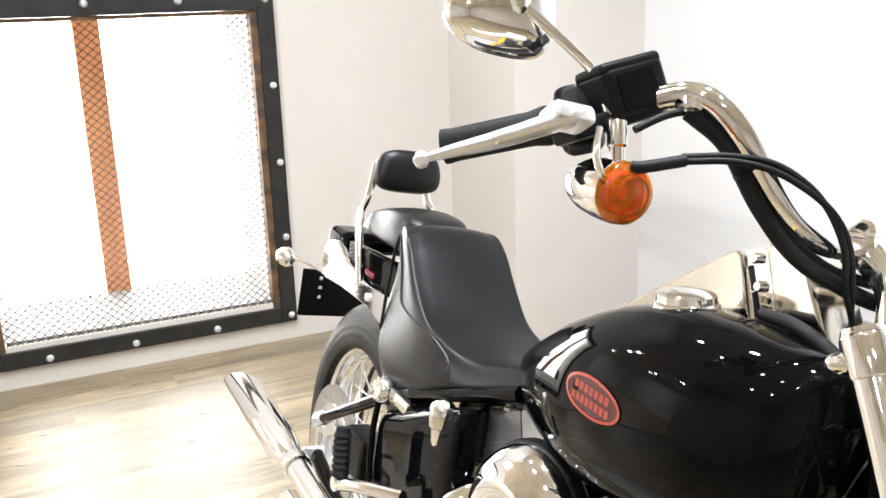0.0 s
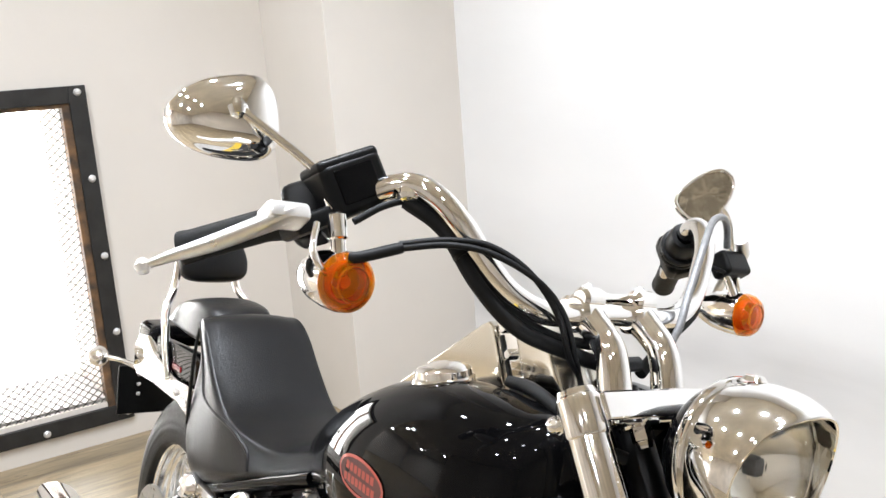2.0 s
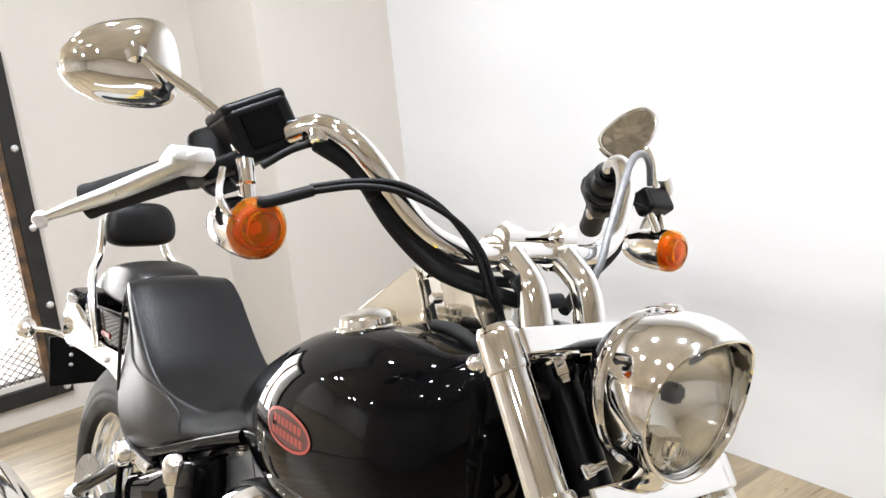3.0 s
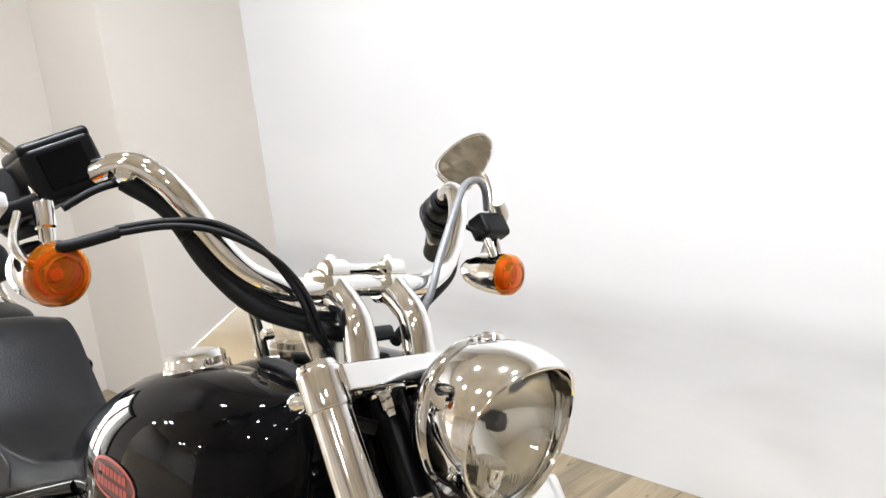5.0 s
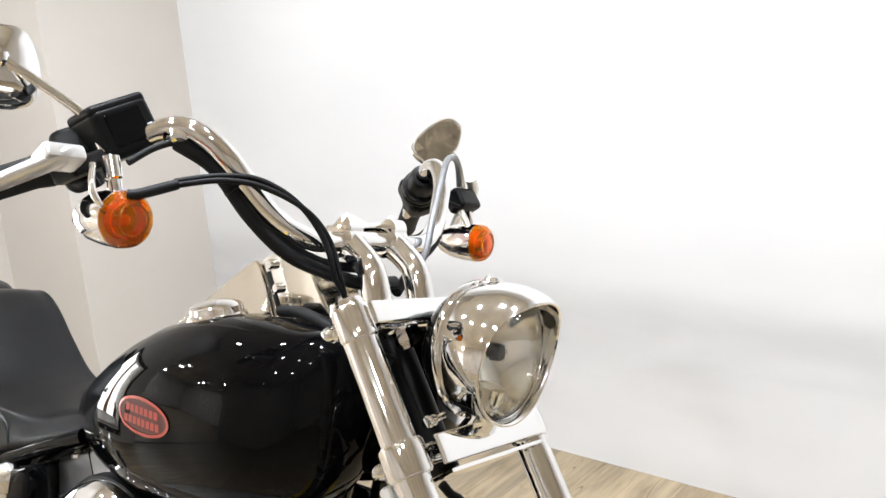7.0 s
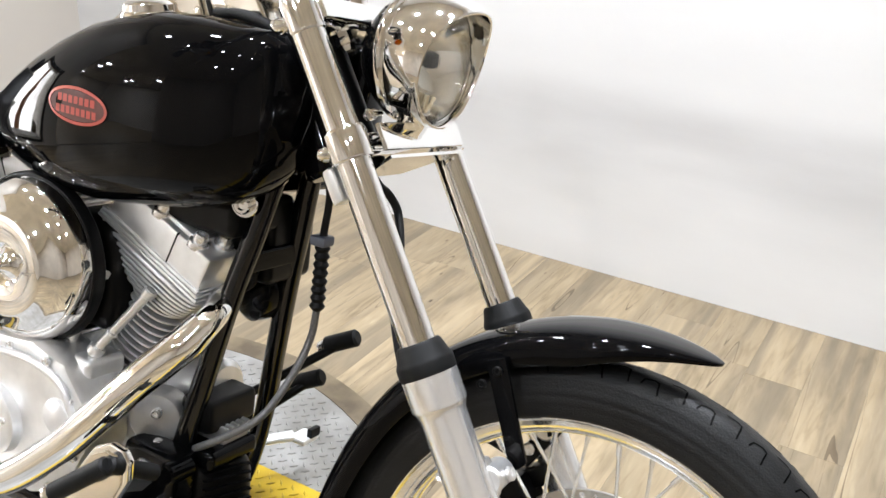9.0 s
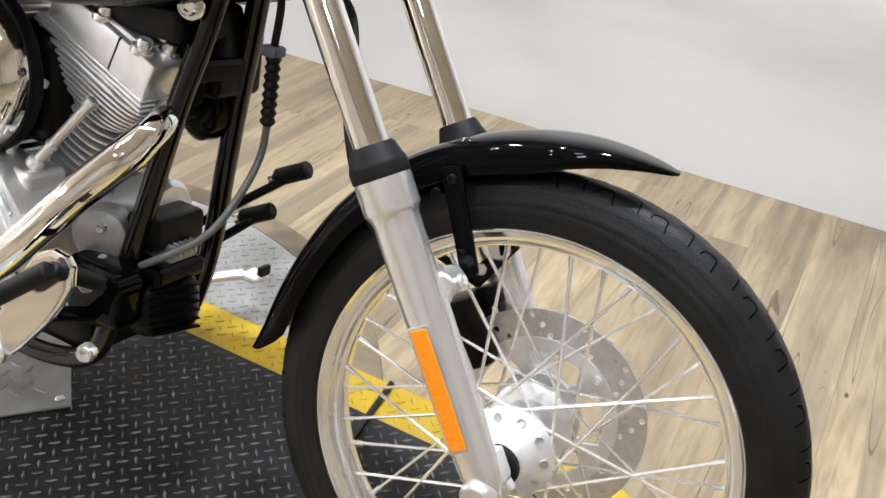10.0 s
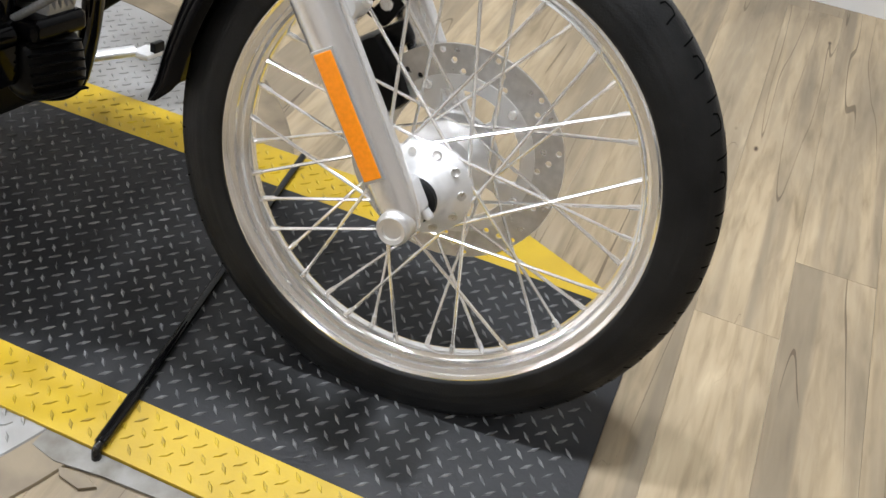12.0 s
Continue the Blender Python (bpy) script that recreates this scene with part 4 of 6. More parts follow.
# caliper on the left leg
cal = fpart("brake_caliper", join(box((-0.075, 0.083, 0.115), (0.06, 0.07, 0.1), 0.012), box((-0.045, 0.1, 0.15), (0.05, 0.03, 0.03), 0.006)), SATIN, None, "black front brake caliper")
fpart("caliper_bracket", prism([(-0.06, 0.19), (0.025, 0.215), (0.03, 0.2), (-0.045, 0.165)], 0.085, 0.097, 0.003), SATIN, cal)
for bx, bz in ((0.012, 0.207), (-0.03, 0.19)):
    fpart("caliper_bolt", bolt((bx, 0.085, bz), (0, -1, 0), 0.009, 0.006), STEEL, cal)
fpart("brake_hose", sweep([(-0.05, 0.1, 0.17), (-0.055, 0.0, 0.25), (-0.06, -0.085, 0.28), (-0.055, -0.1, 0.36), (-0.045, -0.085, 0.43), (-0.035, -0.062, 0.47), (-0.03, -0.048, 0.492), (-0.03, -0.026, 0.52), (-0.03, -0.014, 0.545), (-0.03, -0.02, 0.566), (-0.03, -0.032, 0.576), (-0.03, -0.04, 0.59)], 0.0055, 10, 6), RUBBER, None, "black rubber brake hose")

# headlight: axis nearly level, a hood that reaches forward over the glass
HL = Vector((0.1078, 0.0043, 0.6804))
HM = aim(HL, LEVEL + Vector((0, -0.047, 0)) + 0.014 * LIFT, LIFT)


def hood_edge(a):
    """Radius and reach of the hood's edge at the angle a from the top."""
    e = (1 + math.cos(a + 0.056)) / 2
    return 0.0804 * (1 - 0.217 * e ** 2), -0.0074 + 0.0384 * e ** 2.3


hood = []
for k in range(73):
    a = 2 * math.pi * k / 72
    ca, sa = math.cos(a), math.sin(a)
    re, he = hood_edge(a)
    run = he + 0.034
    ring = [(0.0725, -0.064), (0.0755, -0.062), (0.078, -0.052), (0.0795, -0.043), (0.0805, -0.034)]
    for f in (0.2, 0.4, 0.6, 0.78, 0.9):
        ring.append((0.0805 + (re + 0.0018 - 0.0805) * f ** 2.4 + 0.0012 * math.sin(math.pi * f), -0.034 + run * f))
    ring += [(re + 0.0022, he - 0.0022), (re + 0.0016, he), (re - 0.0004, he + 0.0006), (re - 0.0022, he - 0.001)]
    for f in (0.7, 0.4, 0.15):
        ring.append((0.0752 + (re - 0.0026 - 0.0752) * f ** 1.6, -0.016 + (he + 0.013) * f))
    ring += [(0.0745, -0.0165), (0.0725, -0.0175)]
    hood.append([tuple(HM @ Vector((-r * sa, r * ca, h))) for r, h in ring])
bucket = fpart("headlight", loft(hood, caps=False), CHROME, None, "chrome bullet headlight with a peaked visor", 50)
fpart("trim_ring", lathe([(0.0745, -0.071), (0.0785, -0.069), (0.0805, -0.064), (0.0798, -0.059), (0.0765, -0.0575)], 64, HM), CHROME, bucket, "chrome trim ring")
fpart("rear_shell", lathe([(0.0001, -0.118), (0.028, -0.115), (0.05, -0.103), (0.065, -0.087), (0.0735, -0.073), (0.0765, -0.066), (0.0755, -0.061)], 56, HM), PAINT, bucket, "black rear shell of the headlight")
fpart("adjuster_screw", join(rod((0.02, -0.055, 0.655), (0.02, -0.082, 0.652), 0.0042, 10), rod((0.02, -0.076, 0.6525), (0.02, -0.09, 0.651), 0.0075, 12, 0.002)), CHROME, bucket)
for bz in (-0.03, 0.0, 0.03):
    fpart("ring_screw", bolt(HM @ Vector((0.0795 * math.cos(radians(10) + bz * 12), 0.0795 * math.sin(radians(10) + bz * 12), -0.064)), HM.to_3x3() @ Vector((1, bz * 10, 0)), 0.005, 0.004), CHROME, bucket)
fpart("lens", outward(lathe([(0.0735, -0.016), (0.056, -0.0105), (0.03, -0.0065), (0.0, -0.005), (0.0, -0.0085), (0.03, -0.01), (0.056, -0.014), (0.0735, -0.0195), (0.0735, -0.016)], 48, HM)), GLASS, bucket, "clear fluted headlight glass")
fpart("bowl", lathe([(0.0735, -0.0195), (0.064, -0.036), (0.048, -0.05), (0.024, -0.061), (0.0001, -0.064)], 48, HM), CHROME, bucket, "mirror reflector bowl")
fpart("bulb", lathe([(0.0001, -0.026), (0.009, -0.0265), (0.0105, -0.03), (0.0105, -0.04), (0.007, -0.044), (0.004, -0.046), (0.003, -0.0615)], 16, HM), FRAME_STEEL, bucket, "small dark bulb shield")
fpart("top_bolt", lathe([(0.0001, 0.005), (0.009, 0.004), (0.0125, 0.0)], 20, aim(HM @ Vector((0, 0.081, -0.044)), LIFT)), CHROME, bucket)
fpart("mount", sweep([(0.0, 0.0, 0.63), (0.035, 0.0, 0.645), (0.06, 0.0, 0.665)], [0.014, 0.012, 0.016], 16, 5), CHROME, bucket)
fpart("mount_bolt", lathe([(0.0001, 0.012), (0.009, 0.01), (0.012, 0.004), (0.012, 0)], 6, aim((0.03, -0.03, 0.66), (0, -1, 0))), STEEL, bucket)

# risers and bar
def riser(side):
    y = side * 0.044
    return join(sweep([(-0.012, y, 0.81), (-0.004, y, 0.835), (-0.002, y, 0.855), (-0.01, y, 0.88), (-0.019, y, 0.9)], [0.0185, 0.0175, 0.017, 0.0175, 0.02], 24, 5),
                rod((-0.0195, y - 0.018, 0.901), (-0.0195, y + 0.018, 0.901), 0.0215, 32, 0.005),
                rod((-0.03, y - 0.016, 0.912), (-0.03, y + 0.016, 0.912), 0.014, 24, 0.004), rod((-0.006, y - 0.016, 0.912), (-0.006, y + 0.016, 0.912), 0.013, 24, 0.004))


for side in (-1, 1):
    r = fpart("riser", riser(side), CHROME, None, "chrome pullback riser")
    for bx in (-0.036, -0.004):
        fpart("clamp_bolt", bolt((bx, side * 0.044, 0.922), (0, 0, 1), 0.006, 0.006), STEEL, r)
fpart("riser_link", box((-0.02, 0, 0.919), (0.022, 0.07, 0.008), 0.003), CHROME)

RIGHT_BAR = [(-0.02, 0.0, 0.901), (-0.019, -0.075, 0.898), (-0.018, -0.11, 0.9), (-0.017, -0.145, 0.915), (-0.013, -0.168, 0.935), (-0.008, -0.186, 0.96), (-0.003, -0.205, 0.988), (-0.006, -0.222, 1.015), (-0.018, -0.238, 1.036), (-0.045, -0.256, 1.045), (-0.095, -0.292, 1.04), (-0.14, -0.33, 1.044), (-0.204, -0.396, 1.05)]
bar_pts = [(x, -y, z) for x, y, z in reversed(RIGHT_BAR[1:])] + RIGHT_BAR
fpart("handlebar", sweep(bar_pts, 0.0128, 20, 6), CHROME, None, "chrome pullback handlebar")


def along_bar(t):
    """A point and the direction on the right outer bar, t from 0 at the bend to 1 at the end."""
    a, b = Vector((-0.055, -0.262, 1.043)), Vector((-0.204, -0.396, 1.05))
    return a + (b - a) * t, (b - a).normalized()


for side in (-1, 1):
    flip = (lambda g: g) if side < 0 else mirror_y
    p0, d = along_bar(0.5)
    p1, _ = along_bar(1.0)
    grip = fpart("grip", flip(lathe([(0.013, 0.0), (0.0195, 0.0), (0.0205, 0.004), (0.0195, 0.01), (0.0175, 0.02), (0.0172, 0.1), (0.0182, 0.107), (0.0182, 0.112), (0.012, 0.114), (0.0001, 0.114)], 24, aim(p0, d))), RUBBER, None, "black rubber handlebar grip")
    ph, _ = along_bar(0.28)
    q = aim(ph, d)
    fpart("switch_housing", flip(join(xf(box((0, 0, 0.016), (0.05, 0.062, 0.044), 0.012, 3), q), xf(box((0.0, -0.026, 0.016), (0.03, 0.016, 0.03), 0.005), q))), SATIN, None, "black switch housing")

# right: brake master cylinder and lever
MC_N, MC_W = Vector((0.95, -0.1, -0.3)).normalized(), Vector((0.1, 0.93, 0.36)).normalized()
MC_W = (MC_W - MC_N * MC_W.dot(MC_N)).normalized()
MC_U = MC_N.cross(MC_W)
MC = Vector((-0.044, -0.292, 1.05)) - MC_N * 0.025
mcm = Matrix(((MC_N.x, MC_W.x, MC_U.x, MC.x), (MC_N.y, MC_W.y, MC_U.y, MC.y), (MC_N.z, MC_W.z, MC_U.z, MC.z), (0, 0, 0, 1)))
mc = fpart("master_cylinder", xf(box((0, 0.005, -0.004), (0.05, 0.074, 0.058), 0.009, 4), mcm), SATIN, None, "gloss black brake master cylinder")
fpart("reservoir_cap", xf(box((-0.001, 0.005, 0.0225), (0.0495, 0.0735, 0.014), 0.006, 4), mcm), SATIN, mc, "flat black reservoir cap")
fpart("face_panel", xf(box((0.0245, 0.003, -0.003), (0.004, 0.046, 0.036), 0.0015), mcm), PAINT, mc, "glossy inset panel")
fpart("lever_boss", xf(box((-0.004, -0.046, -0.024), (0.044, 0.06, 0.02), 0.006), mcm), SATIN, mc)
lever = fpart("brake_lever", sweep([(-0.056, -0.36, 1.012), (-0.06, -0.38, 1.005), (-0.1, -0.423, 0.998), (-0.125, -0.455, 0.994), (-0.14, -0.474, 0.991)], [0.013, 0.0145, 0.0125, 0.009, 0.006], 16, 8, flat=(1.0, 0.62)), ALLOY, None, "satin silver brake lever")
fpart("lever_tip", lathe([(0.0001, -0.008), (0.005, -0.0065), (0.008, 0), (0.005, 0.0065), (0.0001, 0.008)], 18, Matrix.Translation((-0.143, -0.478, 0.99))), ALLOY, lever)
fpart("lever_pivot", box((-0.059, -0.372, 1.009), (0.03, 0.045, 0.018), 0.005), ALLOY, lever, "bright lever pivot block")
fpart("banjo_bolt", rod((-0.03, -0.256, 1.03), (-0.028, -0.236, 1.034), 0.009, 6, 0.003), CHROME, mc)
fpart("banjo_fitting", lathe([(0.0001, -0.012), (0.009, -0.011), (0.0125, -0.007), (0.0125, 0.007), (0.009, 0.011), (0.0001, 0.012)], 20, aim((-0.026, -0.243, 1.031), (0, 0.3, 1))), CHROME, mc)
# left: clutch perch and lever
fpart("clutch_perch", box((-0.05, 0.332, 1.0), (0.032, 0.056, 0.036), 0.007, 3), SATIN, None, "black clutch lever perch")
for off in (0.0, 0.017):
    pc, dc = along_bar(0.2 + off * 4)
    fpart("housing_band", mirror_y(lathe([(0.024, -0.006), (0.0285, -0.005), (0.03, 0.0), (0.0285, 0.005), (0.024, 0.006), (0.024, -0.006)], 28, aim(pc, dc))), SATIN, None, "dark band round the switch housing")
pc, dc = along_bar(0.0)
pe, _ = along_bar(0.42)
fpart("housing_sleeve", mirror_y(lathe([(0.0132, -0.004), (0.019, -0.003), (0.022, 0.004), (0.0235, 0.02), (0.0235, (pe - pc).length - 0.01), (0.02, (pe - pc).length)], 28, aim(pc, dc))), SATIN, None, "black sleeve of the left switch housing")
fpart("housing_button", mirror_y(rod(pc + dc * 0.03 + Vector((0.024, 0, 0.004)), pc + dc * 0.03 + Vector((0.031, 0, 0.005)), 0.007, 16, 0.002)), RUBBER, None, "black switch button")
fpart("signal_bracket", join(rod((-0.052, 0.318, 0.99), (-0.056, 0.322, 0.95), 0.006, 14, 0.002), rod((-0.052, 0.342, 0.99), (-0.056, 0.336, 0.955), 0.0055, 14, 0.002)), CHROME, None, "twin chrome stalk of the left signal")
fpart("clutch_lever", mirror_y(sweep([(-0.02, -0.335, 1.025), (-0.05, -0.375, 1.018), (-0.11, -0.4, 1.006), (-0.16, -0.43, 0.996)], [0.009, 0.010, 0.008, 0.006], 14, 6, flat=(1.0, 0.7))), ALLOY, None, "polished clutch lever")


# mirrors
def mirror_shell(back_bulge):
    rings = []
    n = 36
    outline = []
    for k in range(n):
        a = 2 * math.pi * k / n
        c, s = math.cos(a), math.sin(a)
        outline.append((0.0575 * math.copysign(abs(c) ** 0.8, c), (0.0425 + 0.013 * c) * math.copysign(abs(s) ** 0.72, s) - 0.003))
    for f, h in ((0.88, -0.002), (0.89, -0.0065), (0.93, -0.009), (0.975, -0.008), (1.0, -0.003), (1.0, 0.003), (0.97, 0.011), (0.88, 0.02), (0.7, 0.028), (0.45, 0.0325), (0.15, 0.034)):
        rings.append([(x * f, y * f, h * back_bulge) for x, y in outline])
    glass = [[(x * 0.885, y * 0.885, -0.0035) for x, y in outline], [(x * 0.05, y * 0.05, -0.0035) for x, y in outline]]
    return loft(rings), loft(glass)


shell, glass = mirror_shell(1.0)
# right mirror: its back towards the front of the bike
MR = Vector((-0.105, -0.392, 1.150))
rm = aim(MR, (0.86, -0.22, -0.30), LIFT) @ Matrix.Rotation(radians(8), 4, "Z")
mir = fpart("mirror", shell, CHROME, None, "chrome mirror on a curved stem")
mir.data.transform(FORK @ rm @ FORK.inverted())
gl = fpart("mirror_glass", glass, MIRROR, mir)
gl.data.transform(FORK @ rm @ FORK.inverted())
fpart("stem", sweep([(-0.066, -0.308, 1.026), (-0.066, -0.313, 1.05), (-0.065, -0.319, 1.066), (-0.065, -0.331, 1.08), (-0.069, -0.36, 1.108), (-0.074, -0.39, 1.137)], [0.0075, 0.0068, 0.0058, 0.0052, 0.005, 0.0055], 14, 6), CHROME, mir, "chrome mirror stem")
fpart("ball", lathe([(0.0001, -0.012), (0.008, -0.009), (0.0115, 0), (0.008, 0.009), (0.0001, 0.012)], 16, Matrix.Translation((-0.076, -0.391, 1.138))), CHROME, mir)
# left mirror: turned, its glass seen
ML = Vector((-0.065, 0.373, 1.13))
lm = aim(ML, -(0.62 * LEVEL + Vector((0, -0.55, 0)) + 0.42 * LIFT), LIFT) @ Matrix.Rotation(radians(-53), 4, "Z") @ Matrix.Diagonal((0.95, 0.77, 0.5, 1))
mil = fpart("mirror", shell, CHROME, None, "chrome mirror turned with its glass outwards")
mil.data.transform(FORK @ lm @ FORK.inverted())
gl = fpart("mirror_glass", glass, MIRROR, mil)
gl.data.transform(FORK @ lm @ FORK.inverted())
fpart("stem", sweep([(-0.05, 0.35, 1.015), (-0.05, 0.366, 1.045), (-0.05, 0.378, 1.07), (-0.055, 0.386, 1.095), (-0.075, 0.392, 1.118)], [0.0075, 0.0055, 0.0055, 0.007], 14, 6), CHROME, mil, "chrome mirror stem")


# turn signals
def turn_signal(p, d, stalk, label):
    m = aim(p, d, LIFT)
    body = fpart("turn_signal", lathe([(0.0001, -0.075), (0.011, -0.072), (0.02, -0.06), (0.027, -0.04), (0.03, -0.018), (0.0305, 0.0), (0.0292, 0.003), (0.0292, 0.0)], 36, m), CHROME, None, label)
    fpart("lens", outward(lathe([(0.0, 0.022), (0.012, 0.0215), (0.0155, 0.0205), (0.0165, 0.0217), (0.0178, 0.0215), (0.0188, 0.0196), (0.024, 0.018), (0.0285, 0.012), (0.0298, 0.004), (0.0298, -0.001), (0.0278, -0.001), (0.0272, 0.006), (0.0258, 0.0115), (0.022, 0.0162), (0.0115, 0.0192), (0.0, 0.0197)], 40, m)), AMBERGLASS, body, "round amber lens")
    fpart("reflector_bowl", lathe([(0.0285, -0.003), (0.022, -0.014), (0.012, -0.02), (0.0001, -0.022)], 28, m), BOWLWHITE, body, "bright bowl behind the amber lens")
    fpart("inner_ring", lathe([(0.0175, -0.001), (0.0185, 0.009), (0.0205, 0.009), (0.0215, -0.001)], 32, m), EMBER, body, "dark amber ring inside the lens")
    fpart("bulb", lathe([(0.0001, 0.004), (0.006, 0.003), (0.0095, -0.004), (0.008, -0.012), (0.005, -0.02)], 18, m), REFLECTOR, body, "amber bulb")
    fpart("stalk", stalk, CHROME, body)
    return body


sig_d = LEVEL + Vector((0, -0.03, 0))
turn_signal((-0.075, -0.309, 0.951), sig_d, join(rod((-0.075, -0.312, 0.955), (-0.057, -0.314, 1.01), 0.0075, 14, 0.002), rod((-0.063, -0.3135, 0.99), (-0.056, -0.314, 1.016), 0.0095, 20, 0.002)), "chrome bullet turn signal with amber lens")
turn_signal((-0.06, 0.335, 0.929), LEVEL + Vector((0, 0.03, 0)), rod((-0.075, 0.333, 0.94), (-0.06, 0.333, 0.97), 0.0075, 14, 0.002), "chrome bullet turn signal with amber lens")

# cables
def cable(pts, r, label, mat=None, sub=8):
    return fpart("cable", sweep(pts, r, 10, sub), mat or RUBBER, None, label)


for off in (0.0, 0.009):
    cable([(-0.03, -0.267, 0.968 + off * 0.5), (-0.005, -0.226, 0.962 + off * 0.6), (0.012, -0.187, 0.946 + off), (0.02, -0.143 - off, 0.914 + off), (0.004, -0.104 - off, 0.885), (-0.03, -0.068 - off, 0.853), (-0.05, -0.048, 0.835), (-0.06, -0.045, 0.78)], 0.0034, "black throttle cable")
cable([(-0.05, -0.315, 0.965), (-0.045, -0.306, 0.963), (-0.03, -0.265, 0.969)], 0.0058, "thick black cable sleeve", None, 3)
cable([(-0.03, -0.245, 1.024), (-0.022, -0.212, 0.989), (-0.024, -0.184, 0.929), (-0.028, -0.143, 0.885), (-0.036, -0.075, 0.864), (-0.03, -0.027, 0.846), (-0.02, 0.02, 0.842)], 0.0085, "thick black wiring loom along the bar")
cable([(-0.028, -0.235, 1.03), (-0.02, -0.2, 0.985), (-0.022, -0.176, 0.935), (-0.026, -0.14, 0.897), (-0.033, -0.083, 0.877), (-0.03, -0.03, 0.868)], 0.006, "black wire along the bar")
cable([(-0.05, -0.30, 1.005), (-0.035, -0.27, 1.018), (-0.03, -0.235, 1.026), (-0.033, -0.215, 1.02)], 0.0038, "thin black wire")
cable([(-0.06, -0.338, 0.998), (-0.058, -0.347, 0.978), (-0.062, -0.341, 0.962), (-0.075, -0.325, 0.956)], 0.003, "looped black signal wire")
cable([(-0.052, -0.342, 1.0), (-0.052, -0.352, 0.972), (-0.058, -0.344, 0.957), (-0.072, -0.322, 0.958)], 0.0035, "bent chrome signal bracket rod", CHROME)
cable([(-0.05, 0.345, 1.03), (-0.03, 0.33, 1.05), (-0.005, 0.285, 1.048), (0.012, 0.225, 1.025), (0.015, 0.172, 0.978), (0.008, 0.115, 0.915), (-0.002, 0.095, 0.883), (-0.025, 0.08, 0.85), (-0.06, 0.08, 0.78)], 0.005, "thick grey clutch cable looping over the bar", GREYCABLE)
cable([(-0.05, 0.29, 1.03), (-0.025, 0.245, 1.018), (-0.025, 0.205, 0.965), (-0.026, 0.17, 0.915), (-0.034, 0.11, 0.88), (-0.045, 0.05, 0.84)], 0.0075, "black wiring loom along the bar")
cable([(-0.045, 0.305, 0.985), (-0.05, 0.28, 1.0), (-0.04, 0.25, 1.03)], 0.003, "thin black wire")
for ty, tz in ((-0.192, 0.965),):
    fpart("cable_tie", lathe([(0.0175, -0.002), (0.0187, -0.002), (0.0187, 0.002), (0.0175, 0.002), (0.0175, -0.002)], 20, aim((-0.016, ty, tz), (0.0, -0.5 if ty < 0 else 0.5, 1))), SATIN)

# -- frame and tank --
def ring_section(x, zt, zb, yc, hw, n=28, power=2.7, skew=0.0):
    zc, hz = (zt + zb) / 2, (zt - zb) / 2
    out = []
    for k in range(n):
        a = 2 * math.pi * k / n
        c, s = math.cos(a), math.sin(a)
        yy = hw * math.copysign(abs(c) ** (2 / power), c)
        zz = hz * math.copysign(abs(s) ** (2 / power), s)
        out.append((x, yc + yy, zc + zz + skew * yy))
    return out


TANK = [(-0.448, 0.925, 0.835, 0.07, 0.02), (-0.455, 0.95, 0.8, 0.078, 0.045), (-0.475, 0.968, 0.77, 0.088, 0.068), (-0.51, 0.97, 0.748, 0.095, 0.083), (-0.57, 0.9745, 0.73, 0.1, 0.09), (-0.63, 0.9735, 0.72, 0.101, 0.092),
        (-0.69, 0.964, 0.71, 0.1, 0.092), (-0.75, 0.947, 0.704, 0.0983, 0.0902), (-0.81, 0.922, 0.703, 0.0927, 0.0837), (-0.87, 0.893, 0.707, 0.0862, 0.0733), (-0.92, 0.862, 0.717, 0.0827, 0.0617), (-0.965, 0.83, 0.737, 0.0813, 0.0473),
        (-0.99, 0.805, 0.755, 0.0765, 0.0285), (-1.0, 0.79, 0.77, 0.0750, 0.0100)]
for side in (-1, 1):
    tank = bpart("tank_half", loft([ring_section(x, zt, zb, side * yc, hw, 40, 2.5, side * 0.0) for x, zt, zb, yc, hw in TANK]), PAINT, None, "gloss black fuel tank half", 60)
    bpart("filler_cap", lathe([(0.0001, 0.021), (0.022, 0.02), (0.034, 0.017), (0.0385, 0.013), (0.0395, 0.004), (0.043, 0.002), (0.045, -0.006)], 48, aim((-0.685, side * 0.1, 0.965), (-0.1, side * 0.12, 1)) @ Matrix.Scale(0.9, 4)), CHROME, tank, "chrome filler cap")
# side emblem: red oval ring with bars for its lettering
def on_tank(x, z, side=-1, lift=0.0015):
    """A place on the tank's outer side."""
    for (x0, zt0, zb0, yc0, hw0), (x1, zt1, zb1, yc1, hw1) in zip(TANK, TANK[1:]):
        if x1 <= x <= x0:
            e = (x0 - x) / (x0 - x1)
            zt, zb, yc, hw = (a + (b - a) * e for a, b in ((zt0, zt1), (zb0, zb1), (yc0, yc1), (hw0, hw1)))
            q = min(0.999, abs((z - (zt + zb) / 2) / ((zt - zb) / 2)))
            return Vector((x, side * (yc + hw * (1 - q ** 2.5) ** (1 / 2.5) + lift), z))


def tank_band(outer, inner, n=48):
    verts, faces = [], []
    for ring in (outer, inner):
        verts += [tuple(on_tank(x, z)) for x, z in ring]
    for k in range(n):
        k2 = (k + 1) % n
        faces.append((k, k2, n + k2, n + k))
    return verts, faces


